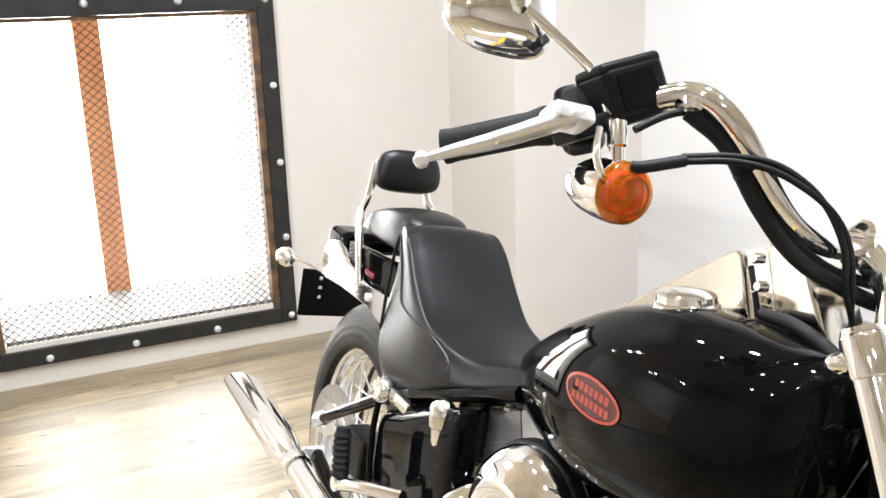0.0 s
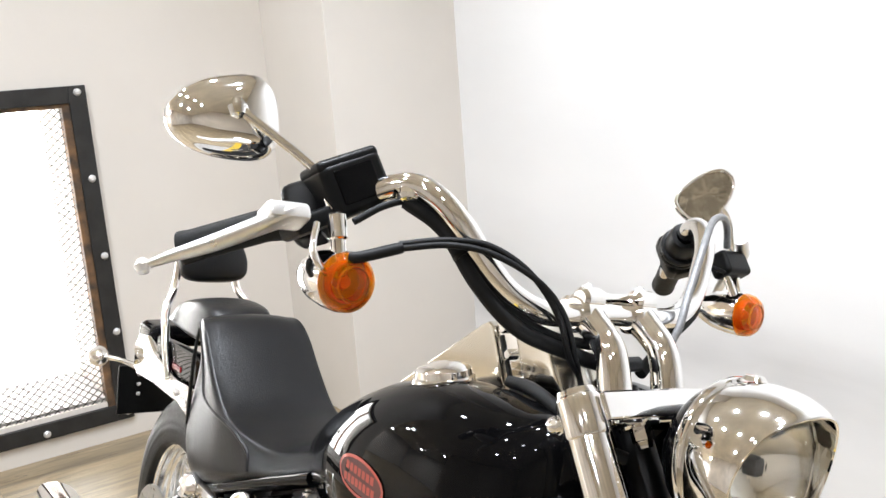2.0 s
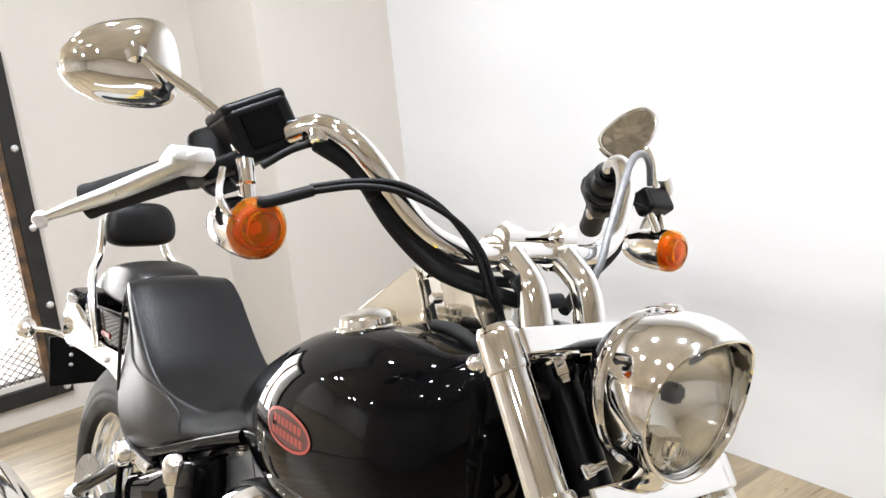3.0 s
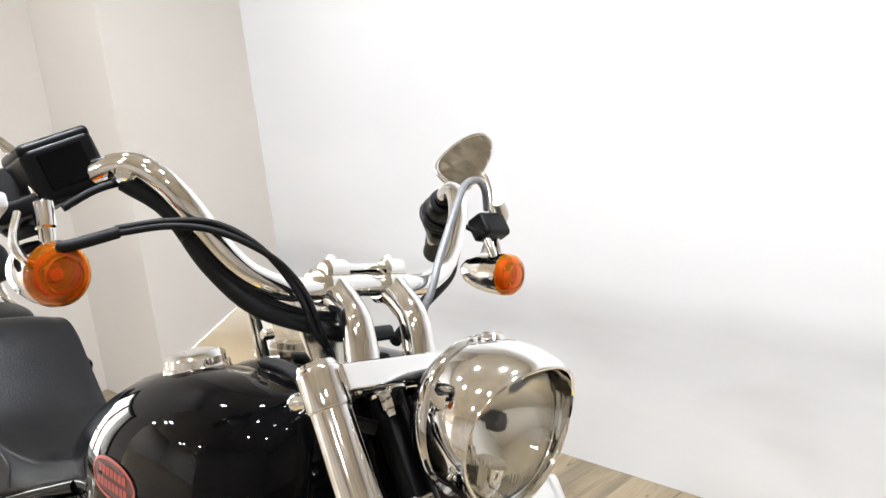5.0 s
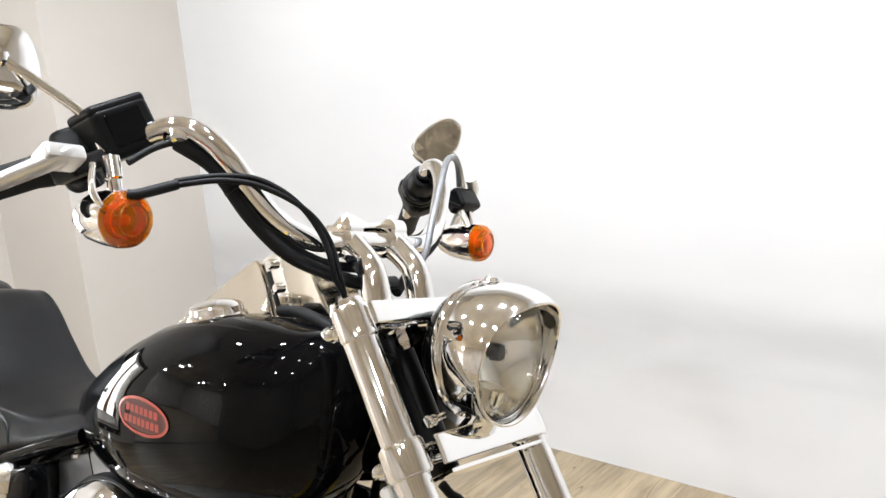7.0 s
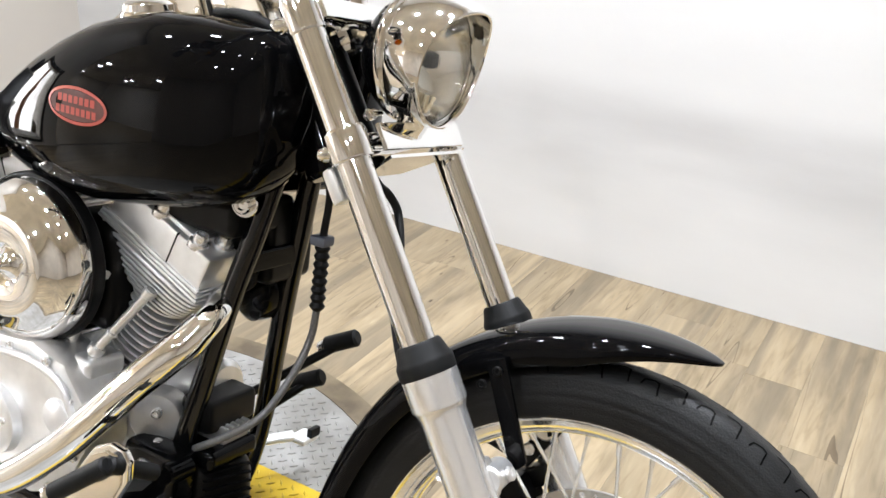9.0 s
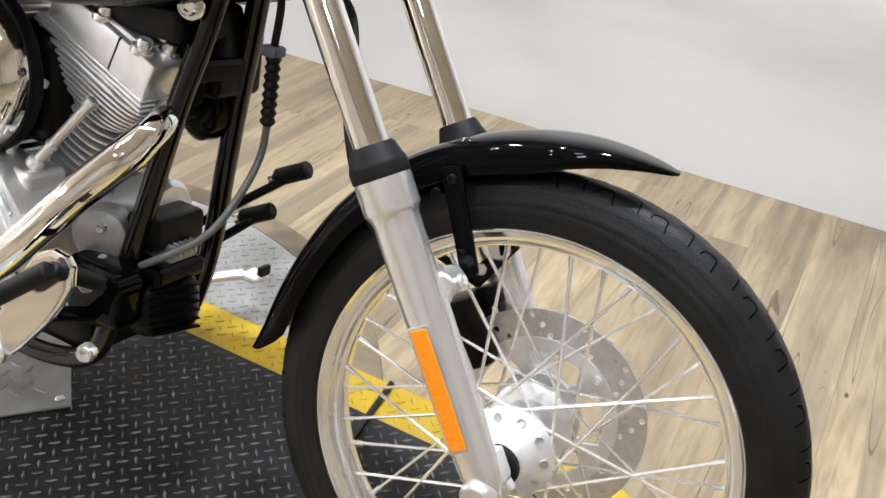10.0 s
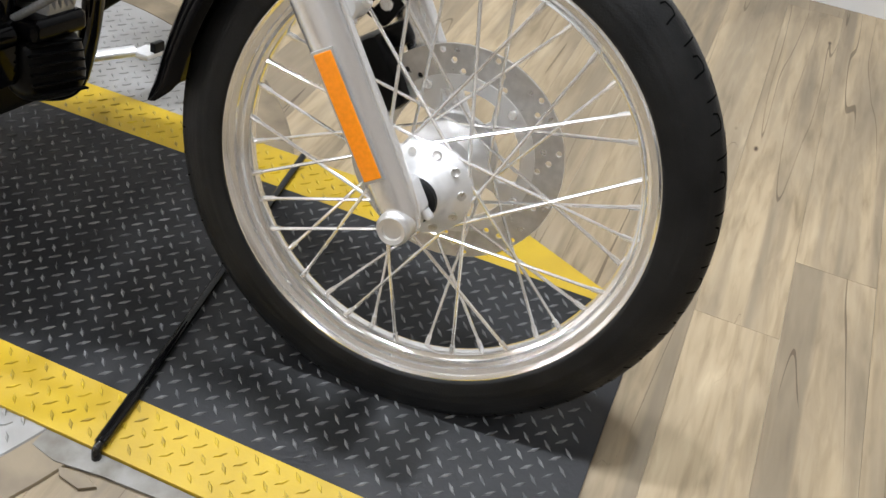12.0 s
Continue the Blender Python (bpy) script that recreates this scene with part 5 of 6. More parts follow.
EX, EZ = -0.71, 0.842
em = bpart("emblem", tank_band(oval(EX, EZ, 0.06, 0.024, 48), oval(EX, EZ, 0.055, 0.02, 48)), EMBLEM, None, "red oval tank emblem with illegible lettering bars", 80)
field = oval(EX, EZ, 0.0545, 0.0195, 48)
bpart("emblem_field", ([tuple(on_tank(x, z, -1, 0.0009)) for x, z in field] + [tuple(on_tank(EX, EZ, -1, 0.0009))], [(k, (k + 1) % 48, 48) for k in range(48)]), EMBLEMDARK, em, "dark red oval field")
for bz, n_bar, span in ((0.849, 7, 0.076), (0.8345, 8, 0.082)):
    for k in range(n_bar):
        bx = EX + span * ((k + 0.5) / n_bar - 0.5)
        w2, h2 = span / n_bar * 0.36, 0.0048
        q = [on_tank(bx - w2, bz - h2), on_tank(bx + w2, bz - h2), on_tank(bx + w2, bz + h2), on_tank(bx - w2, bz + h2)]
        bpart("emblem_bar", ([tuple(v) for v in q], [(0, 1, 2, 3)]), EMBLEM, em)
console = bpart("console", prism([(-0.945, 0.868), (-0.86, 0.926), (-0.705, 1.027), (-0.69, 1.034), (-0.682, 1.03), (-0.645, 0.95), (-0.66, 0.9), (-0.94, 0.86)], -0.036, 0.036, 0.004), TANCHROME, None, "tapered chrome tank console tinted with its tan reflections")
bpart("gauge_pod", prism([(-0.648, 1.048), (-0.638, 1.054), (-0.612, 1.055), (-0.59, 1.045), (-0.535, 0.96), (-0.59, 0.93), (-0.6, 0.94)], -0.036, 0.036, 0.005), TANCHROME, console, "chrome gauge pod tinted with its tan reflections")
bpart("slot_strip", prism([(-0.682, 1.034), (-0.668, 1.042), (-0.65, 1.044), (-0.602, 0.95), (-0.648, 0.94)], -0.03, 0.03, 0.002), CHROME, console, "chrome slotted strip")
for sx, sz in ((-0.662, 1.006), (-0.648, 0.978)):
    bpart("slot", box((sx, -0.0305, sz), (0.007, 0.003, 0.03), 0.001), SATIN, console).data.transform(Matrix.Translation((sx, 0, sz)) @ Matrix.Rotation(radians(-27), 4, "Y") @ Matrix.Translation((-sx, 0, -sz)))
for k in range(3):
    bpart("console_clip", rod((-0.66 + k * 0.014, -0.038, 1.03 - k * 0.03), (-0.66 + k * 0.014, 0.0, 1.03 - k * 0.03), 0.007, 14, 0.002), CHROME, console)
bpart("tank_trim", sweep([(-0.61, -0.058, 0.976), (-0.56, -0.066, 0.98), (-0.51, -0.074, 0.973), (-0.47, -0.078, 0.961), (-0.445, -0.074, 0.95), (-0.425, -0.05, 0.94)], 0.0075, 10, 6), RUBBER, None, "black rubber hose along the tank")
neck = bpart("frame_neck", join(rod((-0.44, 0, 0.79), (-0.53, 0, 0.945), 0.036, 24, 0.006), box((-0.56, 0, 0.84), (0.16, 0.05, 0.12), 0.015)), PAINT, None, "gloss black steering head")
for side in (-1, 1):
    bpart("downtube", sweep([(x, side * y, z) for x, y, z in ((-0.475, 0.03, 0.86), (-0.504, 0.039, 0.78), (-0.524, 0.05, 0.69), (-0.5455, 0.0625, 0.6), (-0.569, 0.076, 0.48), (-0.59, 0.089, 0.37), (-0.612, 0.094, 0.28), (-0.645, 0.096, 0.21), (-0.72, 0.098, 0.18), (-0.85, 0.1, 0.172), (-1.3, 0.11, 0.17))], 0.0158, 18, 6), GLOSS, None, "gloss black frame downtube")
bpart("cross_brace", box((-0.533, 0, 0.655), (0.02, 0.1, 0.03), 0.004), PAINT)
bpart("backbone", sweep([(-0.52, 0, 0.86), (-0.8, 0, 0.82), (-1.1, 0, 0.7), (-1.3, 0, 0.58)], 0.03, 16, 5), SATIN)

# -- seat --
def seat_ring(x, wt, wb, zt, ze, zb):
    waist = 0.13 * max(0.0, ze - zb - 0.13)
    pts = [(0, zt), (wt * 0.5, zt - (zt - ze) * 0.1), (wt * 0.86, zt - (zt - ze) * 0.42), (wt, ze), (wt + (wb - wt) * 0.45 + 0.003 - waist, ze - (ze - zb) * 0.3), (wb + 0.004 - 0.6 * waist, ze - (ze - zb) * 0.58), (wb + 0.005, zb + (ze - zb) * 0.14), (wb - 0.018, zb), (wb * 0.5, zb), (0, zb)]
    return [(x, y * 0.7 - 0.048, z) for y, z in pts] + [(x, -y * 0.7 - 0.048, z) for y, z in reversed(pts[1:-1])]


def dense(rings, sub=5):
    """Fills in between rings by a smooth curve through each corner."""
    cols = [smooth_path([r[k] for r in rings], sub) for k in range(len(rings[0]))]
    lines = [[c[i] for c in cols] for i in range(len(cols[0]))]
    out = []
    for ring in lines:
        closed = ring + ring[:3]
        full = smooth_path(closed, 3)
        out.append(full[3:3 + 3 * len(ring)])
    return out


SEAT = [(-0.925, 0.0322, 0.0372, 0.789, 0.779, 0.755), (-0.955, 0.0552, 0.0698, 0.786, 0.775, 0.748), (-1.02, 0.0782, 0.0977, 0.775, 0.763, 0.73), (-1.1, 0.1058, 0.1256, 0.753, 0.743, 0.704), (-1.18, 0.1417, 0.1468, 0.759, 0.756, 0.675), (-1.25, 0.1498, 0.1553, 0.779, 0.776, 0.648), (-1.31, 0.1515, 0.1562, 0.832, 0.822, 0.63), (-1.36, 0.1475, 0.1535, 0.887, 0.872, 0.613), (-1.4, 0.138, 0.1469, 0.912, 0.897, 0.616), (-1.44, 0.1195, 0.1348, 0.908, 0.892, 0.64), (-1.465, 0.0961, 0.1116, 0.879, 0.866, 0.68)]
seat = bpart("seat", loft(dense([seat_ring(*s) for s in SEAT])), LEATHER, None, "black leather bucket seat", 70)
PILL = [(-1.42, 0.0663, 0.072, 0.901, 0.891, 0.845), (-1.46, 0.0874, 0.096, 0.921, 0.908, 0.845), (-1.53, 0.092, 0.1, 0.926, 0.911, 0.845), (-1.6, 0.0842, 0.092, 0.916, 0.9, 0.845), (-1.67, 0.0718, 0.08, 0.901, 0.886, 0.845), (-1.73, 0.0546, 0.064, 0.881, 0.868, 0.845), (-1.755, 0.0312, 0.04, 0.861, 0.854, 0.845)]
bpart("pillion", loft(dense([seat_ring(*s) for s in PILL])), LEATHER, seat, "black leather pillion pad", 70)
# welt seams, laid on the seat's skin
SEAM = [Vector((x, 0, z)) for x, z in ((-1.432, 0.895), (-1.418, 0.882), (-1.408, 0.86), (-1.398, 0.83), (-1.386, 0.795), (-1.362, 0.772), (-1.31, 0.766), (-1.25, 0.764), (-1.195, 0.755), (-1.155, 0.735), (-1.138, 0.705))]
seat_skin = BVHTree.FromPolygons([v.co for v in seat.data.vertices], [tuple(p.vertices) for p in seat.data.polygons])
for side in (-1, 1):
    run = []
    for x, _, z in smooth_path(SEAM, 3):
        hit = seat_skin.ray_cast(Vector((x, side, z)), Vector((0, -side, 0)))[0]
        if hit:
            run.append(hit)
    bpart("welt", sweep(run, 0.0032, 8, 2), LEATHER, seat)
    bpart("strap", sweep([(-1.445, side * 0.122 * 0.79 - 0.047, 0.70), (-1.45, side * 0.116 * 0.79 - 0.047, 0.80), (-1.455, side * 0.102 * 0.79 - 0.047, 0.88), (-1.46, side * 0.07 * 0.79 - 0.047, 0.905)], 0.0035, 8, 5), LEATHER, seat)
sissy = bpart("sissy_bar", box((-1.757, 0.0, 0.955), (0.01, 0.13, 0.03), 0.003), CHROME, None, "chrome sissy bar")
for side in (-1, 1):
    bpart("post", sweep([(-1.63, side * 0.112, 0.74), (-1.66, side * 0.112, 0.81), (-1.71, side * 0.1, 0.87), (-1.745, side * 0.075, 0.905), (-1.755, side * 0.066, 0.94), (-1.757, side * 0.062, 0.985)], 0.0085, 14, 6), CHROME, sissy, "chrome post").data.transform(Matrix.Translation((0, -0.012, 0)))
sissy.data.transform(Matrix.Translation((0, -0.012, 0)))
pad_rings = []
for f, h in ((0.86, -0.022), (0.97, -0.018), (1.0, -0.006), (0.99, 0.01), (0.93, 0.02), (0.75, 0.026), (0.4, 0.029), (0.05, 0.03)):
    ring = []
    for cx, cz in oval(0.0, 0.0, 0.076, 0.047, 40, 3.6):
        ring.append((h, cx * f * (1 - 0.12 * max(0, cz) / 0.045), cz * f))
    pad_rings.append(ring)
bpart("backrest_pad", loft(pad_rings), LEATHER, sissy, "small black leather backrest pad", 60).data.transform(Matrix.Translation((-1.735, -0.006, 0.976)) @ Matrix.Rotation(radians(-12), 4, "Y"))

# -- rear --
rings = []
for k in range(41):
    a = radians(34 + (98 - 34) * k / 40)
    e = k / 40
    ring = []
    prof = [(-1.0, -0.045), (-1.0, -0.03), (-0.94, -0.014), (-0.75, -0.002), (-0.4, 0.003), (0, 0.004), (0.4, 0.003), (0.75, -0.002), (0.94, -0.014), (1.0, -0.03), (1.0, -0.045)]
    r0 = 0.385 + 0.02 * e
    for py, pr in prof:
        ring.append((py * 0.09 - 0.012, r0 + pr))
    for py, pr in reversed(prof):
        ring.append((py * 0.087 - 0.012, r0 - 0.004 + pr))
    rings.append([(-1.705 + r * math.cos(a), y, 0.36 + r * math.sin(a)) for y, r in ring])
rear_fender = bpart("rear_fender", loft(rings), PAINT, None, "gloss black rear fender", 50)
for side in (-1, 1):
    bpart("fender_strut", prism([(-1.40, 0.735), (-1.46, 0.757), (-1.594, 0.75), (-1.745, 0.774), (-1.80, 0.8), (-1.86, 0.79), (-1.89, 0.76), (-1.885, 0.71), (-1.86, 0.698), (-1.755, 0.705), (-1.576, 0.705), (-1.458, 0.68), (-1.39, 0.655)], side * 0.106, side * 0.122, 0.005), CHROME, None, "polished chrome fender strut")
    bpart("fender_side", prism([(-1.45, 0.762), (-1.594, 0.754), (-1.735, 0.776), (-1.74, 0.812), (-1.615, 0.818), (-1.494, 0.822), (-1.44, 0.81)], side * 0.098, side * 0.119, 0.006), PAINT, rear_fender, "gloss black fender side")
    for bx, bz in ((-1.58, 0.727), (-1.44, 0.70)):
        bpart("strut_bolt", bolt((bx, side * 0.122, bz), (0, side, 0), 0.009, 0.006), STEEL)
    st = bpart("rear_signal", lathe([(0.0001, -0.03), (0.012, -0.027), (0.021, -0.015), (0.024, 0.0), (0.0235, 0.01), (0.02, 0.02), (0.0001, 0.026)], 24, aim((-2.03, side * 0.165, 0.705), (-1, 0, 0.1))), CHROME, None, "round chrome rear turn signal")
    bpart("stalk", sweep([(-2.03, side * 0.16, 0.705), (-2.0, side * 0.12, 0.70), (-1.93, side * 0.1, 0.70)], [0.007, 0.0055, 0.009], 12, 5), CHROME, st)
bpart("tail_lamp", box((-2.04, 0, 0.72), (0.09, 0.1, 0.07), 0.02, 3), CHROME, None, "chrome tail lamp housing")
bpart("fender_tail", box((-1.845, -0.03, 0.795), (0.11, 0.17, 0.05), 0.02, 4), PAINT, rear_fender, "gloss black fender tail")
# Thin red strip painting the reflection in the glossy fender side.
bpart("fender_red_glint", box((-1.595, -0.1195, 0.773), (0.05, 0.004, 0.012), 0.002), RED, None, "red reflection painted as a strip on the fender side")
plate = bpart("plate_bracket", box((-2.10, 0, 0.60), (0.008, 0.19, 0.125), 0.003), SATIN, None, "black licence plate bracket without plate")
for z in (0.64, 0.615, 0.59):
    bpart("plate_bolt", bolt((-2.095, -0.045, z), (1, 0, 0), 0.005, 0.003), STEEL, plate)
for side in (-1, 1):
    bpart("swingarm_tube", join(rod((-1.33, side * 0.155, 0.61), (-1.65, side * 0.155, 0.437), 0.0125, 16, 0.002), sweep([(-1.25, side * 0.15, 0.3), (-1.5, side * 0.15, 0.3), (-1.705, side * 0.14, 0.33)], 0.016, 14, 5)), PAINT, None, "black swingarm tube")
    bpart("axle_nut", rod((-1.705, side * 0.12, 0.33), (-1.705, side * 0.175, 0.33), 0.017, 6, 0.004), STEEL)
    bpart("axle_adjuster", lathe([(0.012, 0.0)] + [(0.0165 - 0.003 * (k % 2), 0.002 + 0.005 * k) for k in range(9)] + [(0.012, 0.047), (0.0001, 0.048)], 18, aim((-1.645, side * 0.155, 0.44), (-0.32, 0, -0.173))), STEEL, None, "ribbed chrome tube end")
bpart("rear_caliper", box((-1.5, -0.115, 0.42), (0.11, 0.06, 0.09), 0.012), SATIN, None, "black rear brake caliper")
bpart("rail_cover", join(lathe([(0.0001, 0.02), (0.018, 0.017), (0.026, 0.006), (0.027, -0.01)], 24, aim((-1.34, -0.165, 0.615), (0, -1, 0.2))), box((-1.3, -0.15, 0.615), (0.12, 0.03, 0.03), 0.01)), CHROME, None, "chrome rail end cover")
bpart("seat_rail", sweep([(-1.36, -0.14, 0.602), (-1.15, -0.135, 0.68), (-0.96, -0.12, 0.75)], 0.0135, 12, 5), PAINT, None, "black frame rail under the seat")

# oil tank
oil = bpart("oil_tank", loft([ring_section(x, zt, zb, yc, hw, 44, 9.0) for x, zt, zb, yc, hw in ((-1.338, 0.57, 0.33, -0.075, 0.08), (-1.334, 0.58, 0.3, -0.075, 0.094), (-1.32, 0.589, 0.28, -0.075, 0.097), (-1.25, 0.617, 0.27, -0.075, 0.097), (-1.236, 0.622, 0.27, -0.075, 0.101), (-1.16, 0.652, 0.28, -0.085, 0.092), (-1.08, 0.684, 0.32, -0.135, 0.04), (-1.05, 0.692, 0.36, -0.147, 0.024), (-1.042, 0.688, 0.38, -0.15, 0.015))]), PAINT, None, "gloss black horseshoe oil tank", 40)
bpart("oil_cap", lathe([(0.0001, 0.02), (0.013, 0.017), (0.021, 0.008), (0.0225, -0.004), (0.0225, -0.022), (0.019, -0.026), (0.019, -0.05), (0.012, -0.062)], 28, aim((-1.103, -0.166, 0.668), (0, -0.12, 1))), CHROME, oil, "chrome domed oil cap")
bpart("oil_edge", sweep([(-1.34, -0.172, 0.6), (-1.335, -0.178, 0.53), (-1.315, -0.18, 0.45)], 0.006, 10, 5), PAINT, oil)
# passenger peg, folded up
bpart("passenger_peg", join(lathe([(0.0001, 0), (0.014, 0.0), (0.0165, 0.004)] + [(0.0165 - 0.0028 * (k % 2), 0.006 + 0.0055 * k) for k in range(14)] + [(0.012, 0.086), (0.0001, 0.088)], 18, aim((-1.285, -0.25, 0.478), (-0.18, 0, 1)))), RUBBER, None, "ribbed rubber passenger peg folded up")
bpart("peg_bracket", join(rod((-1.285, -0.262, 0.465), (-1.285, -0.235, 0.465), 0.015, 16, 0.003), sweep([(-1.295, -0.25, 0.458), (-1.22, -0.246, 0.49), (-1.13, -0.2, 0.51)], [0.012, 0.011, 0.012], 14, 5)), CHROME, None, "chrome passenger peg bracket")

# -- engine --


def rsq(cx, cy, hx, hy, n=40, power=4.5):
    out = []
    for k in range(n):
        a = 2 * math.pi * k / n
        c, s = math.cos(a), math.sin(a)
        out.append((cx + hx * math.copysign(abs(c) ** (2 / power), c), cy + hy * math.copysign(abs(s) ** (2 / power), s)))
    return out


def fin_plate(x0, x1, y0, y1, z, power, thick=0.0032):
    """One cooling fin: a thin rounded plate with softened edges."""
    cx, cy, hx, hy = (x0 + x1) / 2, (y0 + y1) / 2, (x1 - x0) / 2, (y1 - y0) / 2
    return loft([[(x, y, z + dz * thick) for x, y in rsq(cx, cy, hx * f, hy * f, 40, power)] for dz, f in ((-1, 0.965), (-0.6, 1.0), (0.6, 1.0), (1, 0.965))])


def cylinder(lean_deg, base, axis, r_fin, head, side):
    """A finned barrel, a head whose fins widen upwards and a layered rocker cover; head holds the cover's lengthwise ends, side its crosswise ones."""
    m = Matrix.Translation(base) @ Matrix.Rotation(radians(lean_deg), 4, "Y")
    (h0, h1), (y0, y1) = head, side
    barrel = part("cylinder", lathe([(r_fin - 0.012, -0.02), (r_fin - 0.012, 0.19)], 32, Matrix.Translation((axis, 0, 0))), SATIN, bike, "finned engine cylinder", m)
    for k in range(13):
        part("fin", fin_plate(axis - r_fin, axis + r_fin, -r_fin - 0.024, r_fin + 0.006, 0.012 + k * 0.0125, 2.6, 0.0026), MATTE, barrel, "", m)
    for k in range(7):
        f = ((k + 1) / 7) ** 0.8
        part("head_fin", fin_plate(axis - r_fin + (h0 - axis + r_fin) * f, axis + r_fin + (h1 - axis - r_fin) * f, -r_fin - 0.024 + (y0 + r_fin + 0.024) * f, r_fin + (y1 - r_fin) * f, 0.174 + k * 0.0092, 3.0 + 2.5 * f, 0.0026), MATTE, barrel, "", m)
    part("head", fin_plate(axis - r_fin + 0.01, axis + r_fin, -r_fin, r_fin, 0.205, 4.0, 0.034), CAST, barrel, "", m)
    mid, long, ym, wide = (h0 + h1) / 2, h1 - h0, (y0 + y1) / 2, y1 - y0
    cover = part("rocker_cover", box((mid + 0.004, ym, 0.277), (long - 0.022, wide - 0.006, 0.054), 0.006), MATTE, bike, "polished rocker cover", m)
    for k in range(3):
        part("cover_flange", box((mid, ym, 0.239 + 0.0065 * k), (long - 0.004 * k, wide, 0.0047), 0.0014), MATTE, cover, "", m)
    part("cover_base", box((mid, ym, 0.246), (long - 0.014, wide - 0.008, 0.026), 0.002), MATTE, cover, "", m)
    part("cover_top", box((mid - 0.008, ym, 0.303), (long - 0.07, wide - 0.026, 0.016), 0.007), MATTE, cover, "", m)
    part("cover_seam", box((mid + 0.034, ym, 0.277), (0.0025, wide - 0.004, 0.053), 0.001), SATIN, cover, "", m)
    for bx, by in ((mid + 0.062, y0 + 0.016), (mid - 0.012, y0 + 0.016), (mid + 0.075, y1 - 0.02), (mid - 0.07, y1 - 0.02)):
        part("cover_bolt", join(bolt((bx, by, 0.304), (0, 0, 1), 0.0105, 0.016), lathe([(0.0001, 0.003), (0.0145, 0.003), (0.0155, 0.0), (0.0155, -0.006)], 20, Matrix.Translation((bx, by, 0.305)))), STEEL, cover, "", m)
    return barrel


cylinder(22.5, (-0.785, 0, 0.425), 0.036, 0.057, (-0.083, 0.13), (-0.1, -0.03))
cylinder(-22.5, (-0.9, -0.01, 0.425), -0.01, 0.066, (-0.13, 0.1), (-0.085, 0.075))
case = bpart("crankcase", join(rod((-0.80, -0.10, 0.33), (-0.80, 0.1, 0.33), 0.135, 40, 0.02), box((-0.80, 0, 0.385), (0.26, 0.17, 0.1), 0.02)), CAST, None, "cast alloy crankcase")
bpart("sump", box((-0.8, 0, 0.235), (0.3, 0.19, 0.09), 0.03), SATIN, None, "black engine sump")
cam_cover = bpart("cam_cover", join(prism([(-0.93, 0.36), (-0.93, 0.43), (-0.885, 0.485), (-0.80, 0.495), (-0.73, 0.48), (-0.685, 0.43), (-0.68, 0.36), (-0.72, 0.285), (-0.80, 0.25), (-0.885, 0.28)], -0.185, -0.1, 0.014), lathe([(0.0001, 0.02), (0.045, 0.02), (0.052, 0.016), (0.055, 0.0)], 36, aim((-0.865, -0.183, 0.355), (0, -1, 0)))), MATTE, None, "silver cam cover")
bpart("cover_boss", lathe([(0.0001, 0.018), (0.018, 0.017), (0.026, 0.012), (0.03, 0.0), (0.03, -0.03)], 28, aim((-0.735, -0.178, 0.4), (0, -1, 0))), MATTE, cam_cover)
bpart("cover_ridge", sweep([(-0.925, -0.186, 0.4), (-0.88, -0.189, 0.455), (-0.8, -0.19, 0.47), (-0.73, -0.189, 0.455), (-0.7, -0.187, 0.41)], 0.006, 10, 6), MATTE, cam_cover)
for x, z in ((-0.9, 0.44), (-0.84, 0.475), (-0.76, 0.475), (-0.71, 0.43), (-0.7, 0.35), (-0.75, 0.285)):
    bpart("cover_screw", bolt((x, -0.184, z), (0, -1, 0), 0.007, 0.006), STEEL, cam_cover)
for a in (0.3, 1.55, 2.8, 4.05, 5.3):
    bpart("cover_screw", bolt((-0.865 + 0.038 * math.cos(a), -0.202, 0.355 + 0.038 * math.sin(a)), (0, -1, 0), 0.005, 0.004), STEEL, cam_cover)
for x0, z0, x1, z1 in ((-0.728, 0.484, -0.655, 0.592), (-0.782, 0.475, -0.745, 0.6), (-0.86, 0.475, -0.94, 0.64), (-0.84, 0.47, -0.9, 0.645)):
    a, b = Vector((x0, -0.135, z0)), Vector((x1, -0.1, z1))
    bpart("pushrod_tube", join(rod(a, b, 0.0072, 16), rod(a, a + (b - a) * 0.12, 0.012, 16, 0.003), rod(a + (b - a) * 0.3, a + (b - a) * 0.36, 0.0095, 16, 0.002), rod(a + (b - a) * 0.9, b, 0.0105, 16, 0.002)), ALLOY, None, "dull chrome pushrod tube")
for x in (-0.745, -0.85):
    bpart("lifter_block", box((x, -0.125, 0.466), (0.075, 0.07, 0.034), 0.01, 3), MATTE, None, "cast lifter block")
# black coil bracket under the tank and the chrome horn on the far side
coil = bpart("coil_bracket", join(box((-0.575, 0.045, 0.665), (0.09, 0.1, 0.11), 0.012, 3), box((-0.6, -0.02, 0.715), (0.14, 0.13, 0.05), 0.012, 3)), SATIN, None, "black coil bracket under the tank")
bpart("coil_lead", sweep([(-0.56, -0.03, 0.70), (-0.545, -0.02, 0.66), (-0.56, 0.0, 0.61), (-0.6, 0.01, 0.58)], 0.005, 10, 5), RUBBER, coil)
horn = bpart("horn", lathe([(0.0001, 0.03), (0.03, 0.027), (0.048, 0.016), (0.056, 0.0), (0.054, -0.02), (0.04, -0.03), (0.0001, -0.032)], 36, aim((-0.6, 0.06, 0.585), (0.35, 1, 0.1))), PAINT, None, "black horn cover behind the frame")
bpart("horn_stud", rod((-0.585, 0.085, 0.59), (-0.58, 0.1, 0.592), 0.006, 12, 0.002), STEEL, horn)
